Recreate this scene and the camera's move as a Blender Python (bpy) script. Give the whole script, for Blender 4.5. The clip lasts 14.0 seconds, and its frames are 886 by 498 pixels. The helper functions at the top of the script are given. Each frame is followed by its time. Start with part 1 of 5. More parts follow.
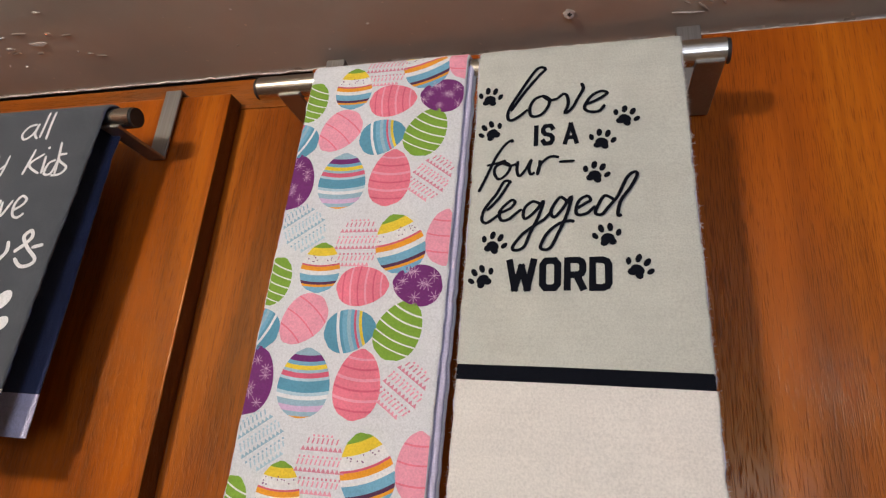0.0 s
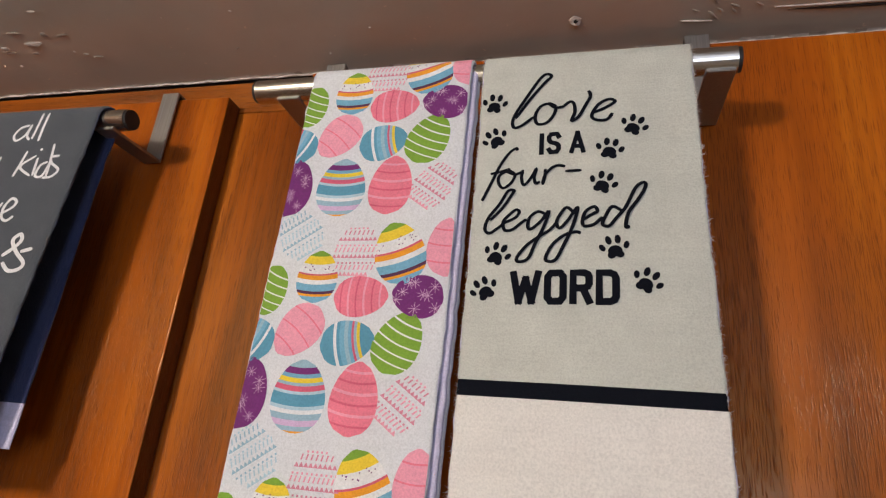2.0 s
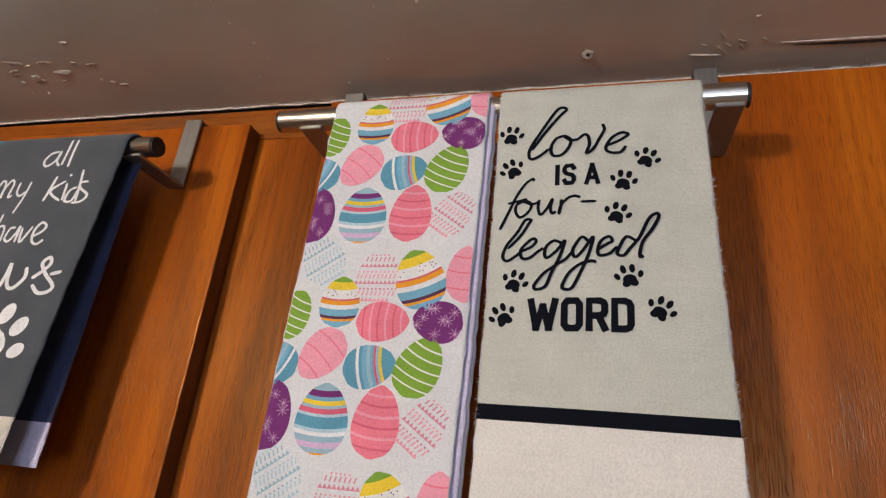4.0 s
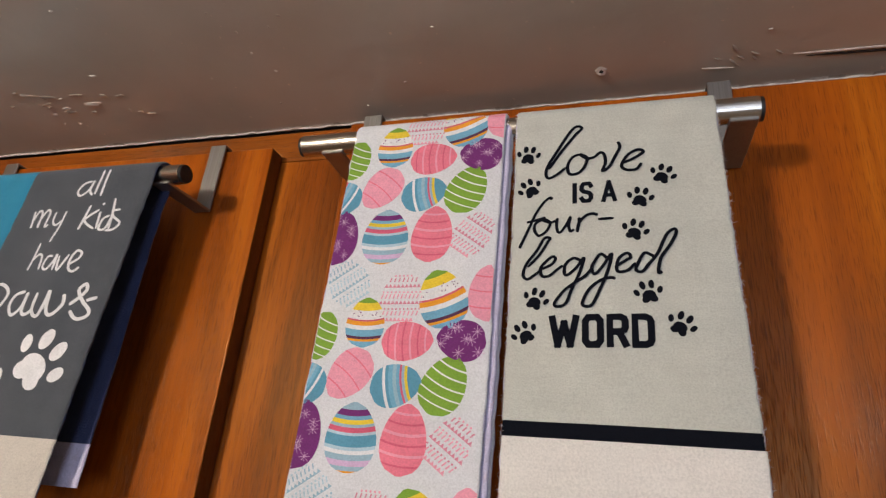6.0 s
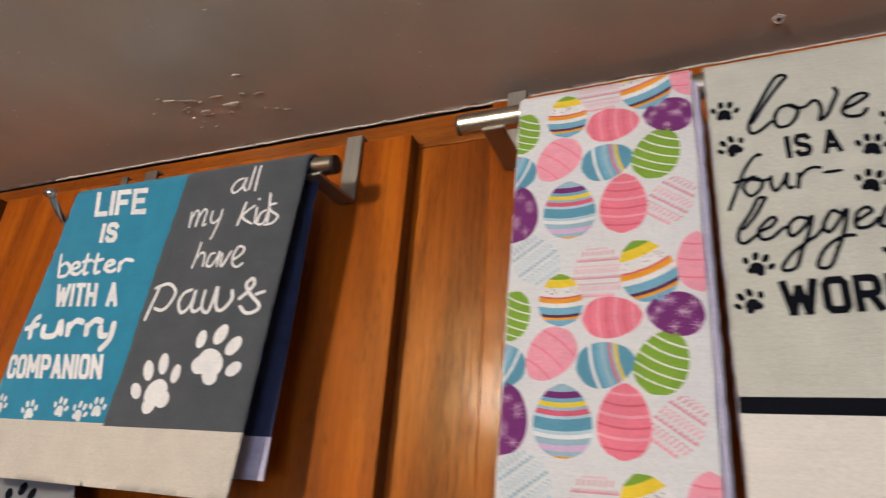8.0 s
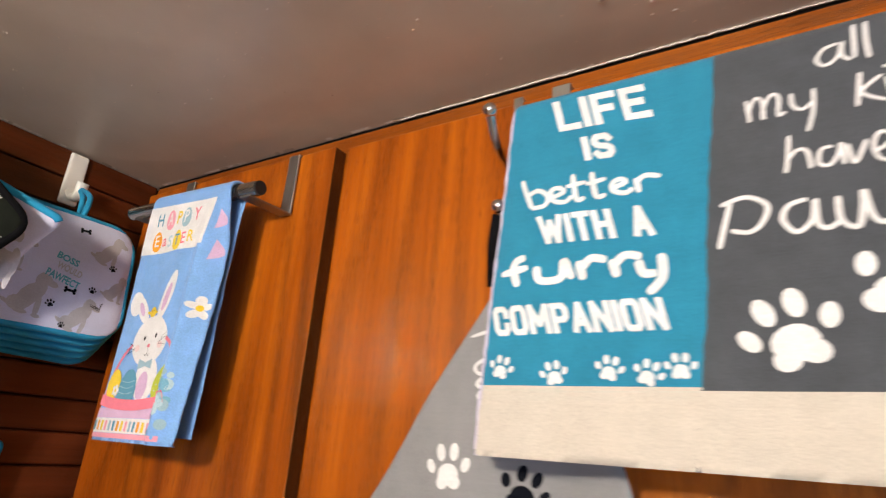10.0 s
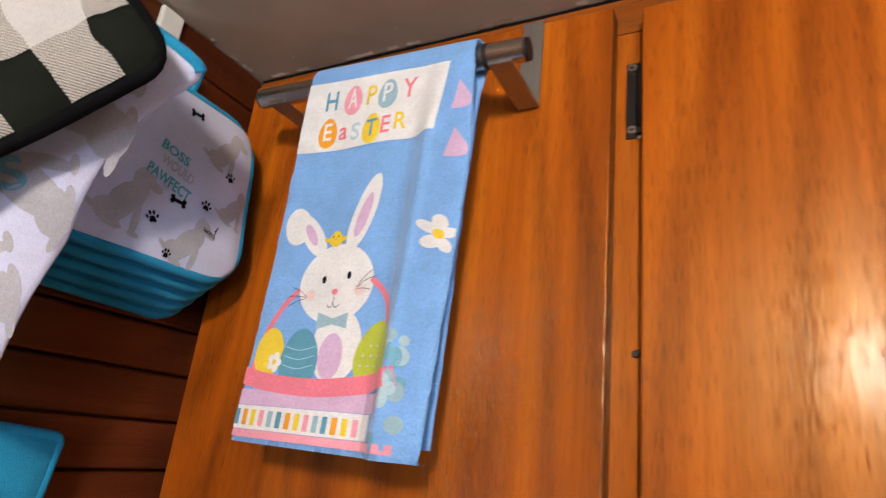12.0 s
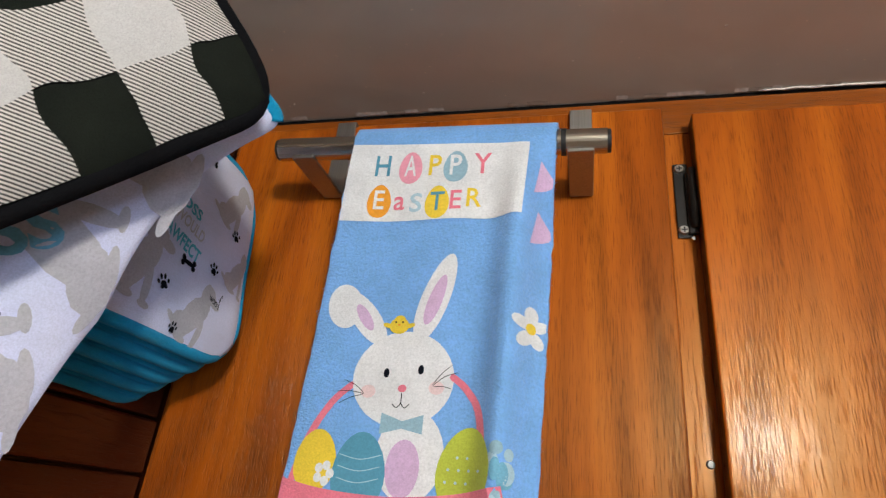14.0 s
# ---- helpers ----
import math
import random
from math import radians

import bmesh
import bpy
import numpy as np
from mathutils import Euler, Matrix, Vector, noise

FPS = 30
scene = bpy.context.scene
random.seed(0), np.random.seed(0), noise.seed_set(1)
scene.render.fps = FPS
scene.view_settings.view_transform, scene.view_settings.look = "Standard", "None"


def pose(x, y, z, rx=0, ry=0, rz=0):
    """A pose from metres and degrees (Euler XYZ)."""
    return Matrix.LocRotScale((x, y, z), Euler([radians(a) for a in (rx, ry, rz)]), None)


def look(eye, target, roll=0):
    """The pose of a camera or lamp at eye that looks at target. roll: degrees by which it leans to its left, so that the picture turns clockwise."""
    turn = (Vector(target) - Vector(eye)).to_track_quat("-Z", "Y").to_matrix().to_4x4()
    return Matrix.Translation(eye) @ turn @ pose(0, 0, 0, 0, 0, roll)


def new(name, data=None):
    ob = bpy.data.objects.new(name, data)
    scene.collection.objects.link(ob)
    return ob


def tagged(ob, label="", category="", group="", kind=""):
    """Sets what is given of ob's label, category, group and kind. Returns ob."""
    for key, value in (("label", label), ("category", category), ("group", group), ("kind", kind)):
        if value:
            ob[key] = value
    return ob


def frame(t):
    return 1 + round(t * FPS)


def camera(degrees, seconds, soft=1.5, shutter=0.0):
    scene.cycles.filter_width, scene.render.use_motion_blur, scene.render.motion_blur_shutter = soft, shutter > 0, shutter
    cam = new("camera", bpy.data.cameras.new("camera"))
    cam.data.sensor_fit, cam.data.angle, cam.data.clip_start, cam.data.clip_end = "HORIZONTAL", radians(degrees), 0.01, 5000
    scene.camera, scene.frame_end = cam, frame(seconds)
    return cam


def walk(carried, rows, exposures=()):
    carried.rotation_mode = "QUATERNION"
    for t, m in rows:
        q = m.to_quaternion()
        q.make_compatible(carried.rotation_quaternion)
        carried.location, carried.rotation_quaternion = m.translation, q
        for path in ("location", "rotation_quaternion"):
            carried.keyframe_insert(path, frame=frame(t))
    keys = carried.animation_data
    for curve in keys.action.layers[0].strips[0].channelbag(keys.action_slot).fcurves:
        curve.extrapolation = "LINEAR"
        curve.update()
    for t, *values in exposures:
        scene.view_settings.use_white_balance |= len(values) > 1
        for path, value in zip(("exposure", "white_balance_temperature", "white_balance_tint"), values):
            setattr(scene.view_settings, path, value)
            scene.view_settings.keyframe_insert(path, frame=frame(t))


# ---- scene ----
cam = camera(74.2, 14.0, soft=1.25, shutter=0.5)
PATH = [
    (0, (1.304, -0.394, 1.803), (0.814, 1.427, 2.468), 4.7),
    (0.5, (1.298, -0.393, 1.805), (0.811, 1.425, 2.484), 5.4),
    (1, (1.295, -0.391, 1.806), (0.813, 1.427, 2.486), 5.4),
    (1.5, (1.296, -0.386, 1.805), (0.813, 1.43, 2.488), 5.5),
    (2, (1.299, -0.385, 1.808), (0.817, 1.43, 2.498), 5.4),
    (2.5, (1.295, -0.386, 1.809), (0.806, 1.424, 2.505), 5.1),
    (3, (1.294, -0.39, 1.81), (0.801, 1.414, 2.518), 5.4),
    (5.3, (1.291, -0.408, 1.807), (0.799, 1.372, 2.574), 6.2),
    (5.5, (1.292, -0.408, 1.81), (0.789, 1.375, 2.562), 5.7),
    (6, (1.293, -0.412, 1.812), (0.741, 1.352, 2.574), 5.2),
    (6.5, (1.289, -0.415, 1.809), (0.693, 1.333, 2.578), 5.9),
    (7, (1.296, -0.41, 1.81), (0.649, 1.321, 2.576), 6.4),
    (7.5, (1.277, -0.402, 1.797), (0.438, 1.262, 2.522), 6.8),
    (8, (1.208, -0.415, 1.8), (0.465, 1.288, 2.54), 4.4),
    (8.5, (1.129, -0.431, 1.801), (0.27, 1.22, 2.532), 3.8),
    (9, (1.035, -0.464, 1.784), (0.025, 1.122, 2.468), 5.3),
    (9.2, (1.0, -0.46, 1.776), (-0.088, 1.096, 2.405), 5.7),
    (11.3, (0.555, -0.401, 1.783), (-0.305, 1.266, 2.479), 3.0),
    (11.5, (0.527, -0.391, 1.777), (-0.343, 1.288, 2.428), 3.8),
    (12, (0.463, -0.372, 1.778), (-0.446, 1.298, 2.4), 6.6),
    (12.5, (0.394, -0.369, 1.796), (-0.224, 1.375, 2.556), 3.8),
    (13, (0.357, -0.391, 1.802), (-0.169, 1.353, 2.629), 4.1),
    (13.5, (0.338, -0.392, 1.8), (-0.14, 1.362, 2.632), 4.6),
    (14, (0.323, -0.392, 1.798), (-0.142, 1.363, 2.637), 5.9),
]
# seconds, stops, kelvin, tint
EXPOSURES = [(0, -0.2, 6750, 11), (3, -0.22, 6750, 11), (6.5, -0.24, 6750, 11), (8, -0.2, 6850, 10), (8.5, 0.05, 7050, 10), (9, 0.4, 6750, 10),
             (11.3, 0.34, 7350, 11), (12, 0.26, 6700, 10), (12.5, 0.24, 6200, 4), (13, 0.14, 6200, 4), (14, 0.08, 6200, 4)]
walk(cam, [(t, look(eye, target, roll)) for t, eye, target, roll in PATH], EXPOSURES)

# ---- world and light ----
world = bpy.data.worlds.new("world")
world.use_nodes = True
world.node_tree.nodes["Background"].inputs[0].default_value = (0.75, 0.8, 1.0, 1)
world.node_tree.nodes["Background"].inputs[1].default_value = 0.05
scene.world = world
LAMP = (0.72, -1.15, 2.03)
LAMP_STRENGTH = 258.0
WINDOW_POWER = 26.0

CEIL = 2.132       # ceiling height
DOOR = 0.0         # front plane of the cabinet doors
FRAME = 0.02       # front plane of the cabinet's face frame
BAR_Y, BAR_Z, BAR_R = -0.058, 2.049, 0.0085
BAR1, BAR2, BAR3 = (-0.060, 2.038), (-0.056, 2.0415), (-0.0615, 2.055)   # depth and height of each bar
TILT1 = -0.025      # the first bar hangs askew


# ---- materials ----
def nodes_of(name):
    m = bpy.data.materials.new(name)
    m.use_nodes = True
    t = m.node_tree
    return m, t, t.nodes["Principled BSDF"]


def link(t, a, b):
    t.links.new(a, b)


def noise_node(t, vec, scale, detail=4.0, rough=0.55):
    n = t.nodes.new("ShaderNodeTexNoise")
    n.inputs["Scale"].default_value = scale
    n.inputs["Detail"].default_value = detail
    n.inputs["Roughness"].default_value = rough
    link(t, vec, n.inputs["Vector"])
    return n.outputs["Fac"]


def ramp(t, fac, stops):
    r = t.nodes.new("ShaderNodeValToRGB")
    el = r.color_ramp.elements
    while len(el) < len(stops):
        el.new(0.5)
    for e, (p, c) in zip(el, stops):
        e.position = p
        e.color = (*c, 1)
    link(t, fac, r.inputs["Fac"])
    return r.outputs["Color"]


def bump(t, bsdf, height, strength, distance):
    b = t.nodes.new("ShaderNodeBump")
    b.inputs["Strength"].default_value = strength
    b.inputs["Distance"].default_value = distance
    link(t, height, b.inputs["Height"])
    link(t, b.outputs["Normal"], bsdf.inputs["Normal"])
    return b


def mapped(t, scale, shift_by_object=True):
    tc = t.nodes.new("ShaderNodeTexCoord")
    mp = t.nodes.new("ShaderNodeMapping")
    mp.inputs["Scale"].default_value = scale
    link(t, tc.outputs["Object"], mp.inputs["Vector"])
    if shift_by_object:
        info = t.nodes.new("ShaderNodeObjectInfo")
        mul = t.nodes.new("ShaderNodeMath")
        mul.operation = "MULTIPLY"
        mul.inputs[1].default_value = 37.0
        link(t, info.outputs["Random"], mul.inputs[0])
        cmb = t.nodes.new("ShaderNodeCombineXYZ")
        for k in range(3):
            link(t, mul.outputs[0], cmb.inputs[k])
        link(t, cmb.outputs[0], mp.inputs["Location"])
    return mp.outputs["Vector"]


def mix(t, a, b, fac, mode="MIX"):
    m = t.nodes.new("ShaderNodeMix")
    m.data_type = "RGBA"
    m.blend_type = mode
    for socket, value in ((m.inputs[6], a), (m.inputs[7], b), (m.inputs[0], fac)):
        if isinstance(value, (tuple, float, int)):
            socket.default_value = value if not isinstance(value, tuple) else (*value, 1)
        else:
            link(t, value, socket)
    return m.outputs[2]


def wood(name, dark, mid, light, grain, rough=0.40, pores=0.85, coat=0.14, figure=0.62):
    """Varnished open-grained oak; grain: the axis along which it runs."""
    m, t, b = nodes_of(name)

    def along(run, across):
        return {"x": (run, across, across), "y": (across, run, across), "z": (across, across, run)}[grain]

    broad = noise_node(t, mapped(t, along(1.1, 20)), 1.0, 4.0, 0.55)
    c = ramp(t, broad, [(0.18, dark), (0.5, mid), (0.82, light)])
    # growth rings cut by the saw: arched bands
    ring = t.nodes.new("ShaderNodeMath")
    ring.operation = "MULTIPLY"
    ring.inputs[1].default_value = 95.0
    link(t, noise_node(t, mapped(t, along(0.55, 4.2)), 1.0, 1.5, 0.4), ring.inputs[0])
    wave = t.nodes.new("ShaderNodeMath")
    wave.operation = "SINE"
    link(t, ring.outputs[0], wave.inputs[0])
    half = t.nodes.new("ShaderNodeMapRange")
    half.inputs["From Min"].default_value = -1.0
    link(t, wave.outputs[0], half.inputs["Value"])
    c = mix(t, c, ramp(t, half.outputs[0], [(0.0, (0.66, 0.57, 0.48)), (0.35, (0.95, 0.94, 0.92)), (1.0, (1.10, 1.12, 1.14))]), figure, "MULTIPLY")
    blotch = noise_node(t, mapped(t, (4, 4, 2.2)), 1.0, 3.0)
    c = mix(t, c, ramp(t, blotch, [(0.34, (0.70, 0.62, 0.56)), (0.66, (1.12, 1.1, 1.05))]), 0.8, "MULTIPLY")
    streak = noise_node(t, mapped(t, along(3.5, 150)), 1.0, 3.0, 0.6)
    c = mix(t, c, ramp(t, streak, [(0.3, (0.74, 0.66, 0.60)), (0.55, (1.0, 1.0, 1.0)), (0.75, (1.10, 1.11, 1.08))]), 0.8, "MULTIPLY")
    # open pores, thickest along the dark side of each ring
    pore = noise_node(t, mapped(t, along(60, 1500)), 1.0, 2.0, 0.5)
    gate = t.nodes.new("ShaderNodeMath")
    gate.operation = "MULTIPLY_ADD"
    gate.inputs[1].default_value = 0.07
    link(t, half.outputs[0], gate.inputs[0])
    link(t, pore, gate.inputs[2])
    pr = ramp(t, gate.outputs[0], [(0.41, (0.0, 0.0, 0.0)), (0.50, (1, 1, 1))])
    c = mix(t, c, ramp(t, gate.outputs[0], [(0.40, (0.55, 0.44, 0.36)), (0.49, (0.98, 0.97, 0.96)), (0.68, (1.06, 1.07, 1.06))]), pores, "MULTIPLY")
    link(t, c, b.inputs["Base Color"])
    rr = t.nodes.new("ShaderNodeMapRange")
    rr.inputs["To Min"].default_value, rr.inputs["To Max"].default_value = rough + 0.14, rough - 0.03
    link(t, pr, rr.inputs["Value"])
    link(t, rr.outputs[0], b.inputs["Roughness"])
    b.inputs["Specular IOR Level"].default_value = 0.5
    b.inputs["Specular Tint"].default_value = (1.0, 0.72, 0.28, 1)
    b.inputs["Coat Weight"].default_value = coat
    b.inputs["Coat Roughness"].default_value = 0.17
    b.inputs["Coat Tint"].default_value = (1.0, 0.95, 0.86, 1)
    uneven = noise_node(t, mapped(t, (60, 60, 22)), 1.0, 3.0, 0.5)
    soft = t.nodes.new("ShaderNodeBump")
    soft.inputs["Strength"].default_value, soft.inputs["Distance"].default_value = 0.10, 0.003
    link(t, uneven, soft.inputs["Height"])
    bm = bump(t, b, pr, 0.36, 0.0007)
    link(t, soft.outputs["Normal"], bm.inputs["Normal"])
    link(t, bm.outputs["Normal"], b.inputs["Coat Normal"])
    return m


def cloth(name, rgb, nap=900.0, depth=0.35, vary=0.10, rough=0.95, sheen=0.25):
    m, t, b = nodes_of(name)
    v = mapped(t, (1, 1, 1), False)
    big = noise_node(t, v, 45.0, 3.0)
    fine = noise_node(t, v, nap, 3.0, 0.65)
    lo, hi = tuple(c * (1 - vary) for c in rgb), tuple(min(1, c * (1 + vary)) for c in rgb)
    c1 = ramp(t, big, [(0.3, lo), (0.7, hi)])
    c2 = ramp(t, fine, [(0.3, (0.80, 0.80, 0.80)), (0.62, (1.06, 1.06, 1.06))])
    rows = noise_node(t, mapped(t, (14, 14, 520), False), 1.0, 2.0)
    c1 = mix(t, c1, ramp(t, rows, [(0.35, (0.86, 0.86, 0.86)), (0.6, (1.03, 1.03, 1.03))]), 0.18, "MULTIPLY")
    link(t, mix(t, c1, c2, 0.75, "MULTIPLY"), b.inputs["Base Color"])
    b.inputs["Roughness"].default_value = rough
    b.inputs["Sheen Weight"].default_value = sheen
    b.inputs["Specular IOR Level"].default_value = 0.2 if max(rgb) > 0.05 else 0.06
    bump(t, b, fine, depth, 0.0012)
    return m


def metal(name, rgb, rough, brush="x"):
    m, t, b = nodes_of(name)
    stretch = {"x": (12, 900, 900), "z": (900, 900, 12)}[brush]
    n = noise_node(t, mapped(t, stretch), 1.0, 3.0)
    link(t, ramp(t, n, [(0.3, tuple(c * 0.8 for c in rgb)), (0.7, rgb)]), b.inputs["Base Color"])
    b.inputs["Metallic"].default_value = 1.0
    b.inputs["Roughness"].default_value = rough
    bump(t, b, n, 0.12, 0.0003)
    return m


def plain(name, rgb, rough, vary=0.06, scale=30.0, bump_strength=0.1, bump_scale=300.0):
    m, t, b = nodes_of(name)
    v = mapped(t, (1, 1, 1), False)
    n = noise_node(t, v, scale, 5.0)
    link(t, ramp(t, n, [(0.3, tuple(c * (1 - vary) for c in rgb)), (0.7, tuple(min(1, c * (1 + vary)) for c in rgb))]), b.inputs["Base Color"])
    b.inputs["Roughness"].default_value = rough
    bump(t, b, noise_node(t, v, bump_scale, 4.0), bump_strength, 0.001)
    return m


def ceiling_paint():
    m, t, b = nodes_of("ceiling_paint")
    v = mapped(t, (1, 1, 1), False)
    n = noise_node(t, v, 7.0, 4.0)
    c = ramp(t, n, [(0.3, (0.485, 0.43, 0.36)), (0.7, (0.585, 0.52, 0.44))])
    spots = noise_node(t, v, 160.0, 2.0)
    c = mix(t, c, ramp(t, spots, [(0.72, (1, 1, 1)), (0.76, (1.5, 1.4, 1.3))]), 0.6, "MULTIPLY")
    link(t, c, b.inputs["Base Color"])
    b.inputs["Roughness"].default_value = 0.34
    h = noise_node(t, v, 26.0, 5.0, 0.5)
    bump(t, b, h, 0.25, 0.004)
    return m


OAK = ((0.19, 0.033, 0.003), (0.41, 0.092, 0.005), (0.60, 0.175, 0.011))
M_DOOR = wood("oak_door_varnish", *OAK, "z")
M_RAIL = wood("oak_rail_varnish", (0.20, 0.042, 0.005), (0.36, 0.095, 0.010), (0.5, 0.16, 0.02), "x")
M_STILE = wood("oak_stile_varnish", (0.16, 0.030, 0.003), (0.35, 0.080, 0.006), (0.52, 0.150, 0.014), "z")
M_EDGE = wood("dark_oak_edge", (0.05, 0.014, 0.004), (0.09, 0.025, 0.006), (0.14, 0.04, 0.01), "z")
M_DARKWOOD = wood("dark_mahogany_board", (0.06, 0.013, 0.005), (0.10, 0.021, 0.008), (0.15, 0.034, 0.013), "y", 0.38, 0.4, 0.05, 0.4)
M_CEIL = ceiling_paint()
M_CHIP = plain("bare_plaster", (0.66, 0.60, 0.54), 0.8, 0.2, 200.0)
M_FLAKE = plain("loose_paint_flake", (0.40, 0.34, 0.28), 0.35, 0.15, 150.0)
# near-black colour that stands for the shade inside gaps and holes
M_SHADOWGAP = plain("dark_gap_shade", (0.02, 0.015, 0.012), 0.9)
M_WALL = plain("painted_wall", (0.50, 0.46, 0.41), 0.6)
M_FLOOR = plain("vinyl_floor", (0.38, 0.30, 0.22), 0.4)
M_STEEL = metal("brushed_nickel_tube", (0.62, 0.57, 0.49), 0.27, "x")
M_STRIP = metal("brushed_nickel_strip", (0.40, 0.385, 0.36), 0.48, "z")
M_CHROME = metal("polished_chrome", (0.8, 0.8, 0.78), 0.12, "z")
M_CAP = plain("black_plastic_cap", (0.010, 0.009, 0.009), 0.6)
M_HINGE = plain("black_painted_hinge", (0.012, 0.011, 0.010), 0.3)
M_SCREW = metal("screw_head", (0.45, 0.43, 0.4), 0.35, "x")
M_PLASTIC = plain("white_plastic", (0.75, 0.74, 0.70), 0.35, 0.03)

INKS = {}


def ink(name, rgb):
    if name not in INKS:
        INKS[name] = cloth("print_" + name, rgb, 800.0, 0.3, 0.08, 0.9, 0.12 if max(rgb) > 0.05 else 0.0)
    return INKS[name]


BLACK = ink("black", (0.006, 0.007, 0.011))
WHITE = ink("white", (0.75, 0.745, 0.75))
PINK = ink("pink", (0.78, 0.20, 0.27))
ROSE = ink("rose", (0.66, 0.12, 0.19))
PALE_PINK = ink("pale_pink", (0.80, 0.33, 0.42))
BLUSH = ink("blush", (0.72, 0.42, 0.45))
PURPLE = ink("purple", (0.17, 0.03, 0.16))
LILAC = ink("lilac", (0.62, 0.42, 0.62))
GREEN = ink("green", (0.20, 0.36, 0.045))
LIME = ink("lime", (0.45, 0.50, 0.06))
SKY = ink("sky_blue", (0.17, 0.40, 0.55))
TEALBLUE = ink("teal_blue", (0.10, 0.30, 0.42))
PALE_BLUE = ink("pale_blue", (0.42, 0.58, 0.66))
STEELBLUE = ink("steel_blue", (0.30, 0.46, 0.55))
YELLOW = ink("yellow", (0.80, 0.58, 0.05))
ORANGE = ink("orange", (0.80, 0.33, 0.03))
PLUM = ink("dark_plum", (0.10, 0.035, 0.08))
TEAL = ink("teal", (0.09, 0.42, 0.52))
GREY = ink("warm_grey", (0.46, 0.45, 0.47))
C_WHITE = cloth("white_terry", (0.72, 0.71, 0.71))
C_EGG = cloth("white_printed_towel", (0.68, 0.69, 0.71), 900, 0.3, 0.03)
C_LOVE = cloth("oatmeal_towel", (0.555, 0.56, 0.50), 1000, 0.55, 0.06)
C_CREAM = cloth("cream_terry_border", (0.74, 0.705, 0.655), 800, 0.22, 0.03)
C_BORDER = cloth("unbleached_towel_border", (0.56, 0.515, 0.45), 800, 0.3, 0.05)
C_LILAC = cloth("lilac_white_reverse", (0.60, 0.56, 0.72), 800, 0.5)
C_TEAL = cloth("turquoise_towel", (0.016, 0.21, 0.34), 1000, 0.35, 0.08)
C_SLATE = cloth("slate_grey_towel", (0.066, 0.074, 0.086), 1000, 0.35, 0.10)
C_NAVY = cloth("navy_reverse", (0.022, 0.032, 0.085), 700, 0.6, 0.2)
C_BLUE = cloth("cornflower_blue_towel", (0.20, 0.42, 0.80), 620, 0.9, 0.08, 0.55)
C_APRON = cloth("grey_apron_cotton", (0.25, 0.25, 0.26), 1500, 0.25, 0.05)
C_BLACK = cloth("black_cotton", (0.006, 0.006, 0.007), 900, 0.5, 0.2, 0.95, 0.0)
C_BIND = cloth("turquoise_binding", (0.016, 0.29, 0.52), 900, 0.5, 0.10, 0.95, 0.06)
# white pads; the lilac-blue cast of their shading is mixed into the colour
C_PAD = cloth("shade_tinted_white_cotton", (0.63, 0.65, 0.85), 1200, 0.3, 0.03)


# ---- mesh helpers ----
def part(name, bm, material, parent=None, label="", smooth=False):
    me = bpy.data.meshes.new(name)
    bmesh.ops.recalc_face_normals(bm, faces=bm.faces)
    bm.to_mesh(me)
    bm.free()
    for m in material if isinstance(material, (list, tuple)) else [material]:
        me.materials.append(m)
    if smooth:
        me.polygons.foreach_set("use_smooth", [True] * len(me.polygons))
    ob = new(name, me)
    if parent:
        ob.parent = parent
    if label:
        ob["label"] = label
    return ob


def raw(name, verts, faces, materials, parent=None, label="", index=None, smooth=False):
    me = bpy.data.meshes.new(name)
    me.from_pydata([tuple(v) for v in verts], [], faces)
    for m in materials:
        me.materials.append(m)
    if index is not None:
        me.polygons.foreach_set("material_index", index)
    if smooth:
        me.polygons.foreach_set("use_smooth", [True] * len(me.polygons))
    me.update()
    ob = new(name, me)
    if parent:
        ob.parent = parent
    if label:
        ob["label"] = label
    return ob


def empty(name, label, category, group="", kind=""):
    return tagged(new(name), label, category, group, kind)


def box_bm(x0, x1, y0, y1, z0, z1, bevel=0.0, segments=2):
    bm = bmesh.new()
    bmesh.ops.create_cube(bm, size=1)
    bmesh.ops.scale(bm, vec=(x1 - x0, y1 - y0, z1 - z0), verts=bm.verts)
    bmesh.ops.translate(bm, vec=((x0 + x1) / 2, (y0 + y1) / 2, (z0 + z1) / 2), verts=bm.verts)
    if bevel:
        bmesh.ops.bevel(bm, geom=bm.edges[:], offset=bevel, segments=segments, affect="EDGES", profile=0.5)
    return bm


def cyl_bm(p0, p1, r0, r1=None, seg=24, bevel=0.0):
    p0, p1 = Vector(p0), Vector(p1)
    d = p1 - p0
    bm = bmesh.new()
    bmesh.ops.create_cone(bm, cap_ends=True, segments=seg, radius1=r0, radius2=r0 if r1 is None else r1, depth=d.length)
    if bevel:
        rim = [e for e in bm.edges if abs(e.verts[0].co.z - e.verts[1].co.z) < 1e-6]
        bmesh.ops.bevel(bm, geom=rim, offset=bevel, segments=2, affect="EDGES")
    bm.transform(Matrix.Translation((p0 + p1) / 2) @ d.to_track_quat("Z", "Y").to_matrix().to_4x4())
    return bm


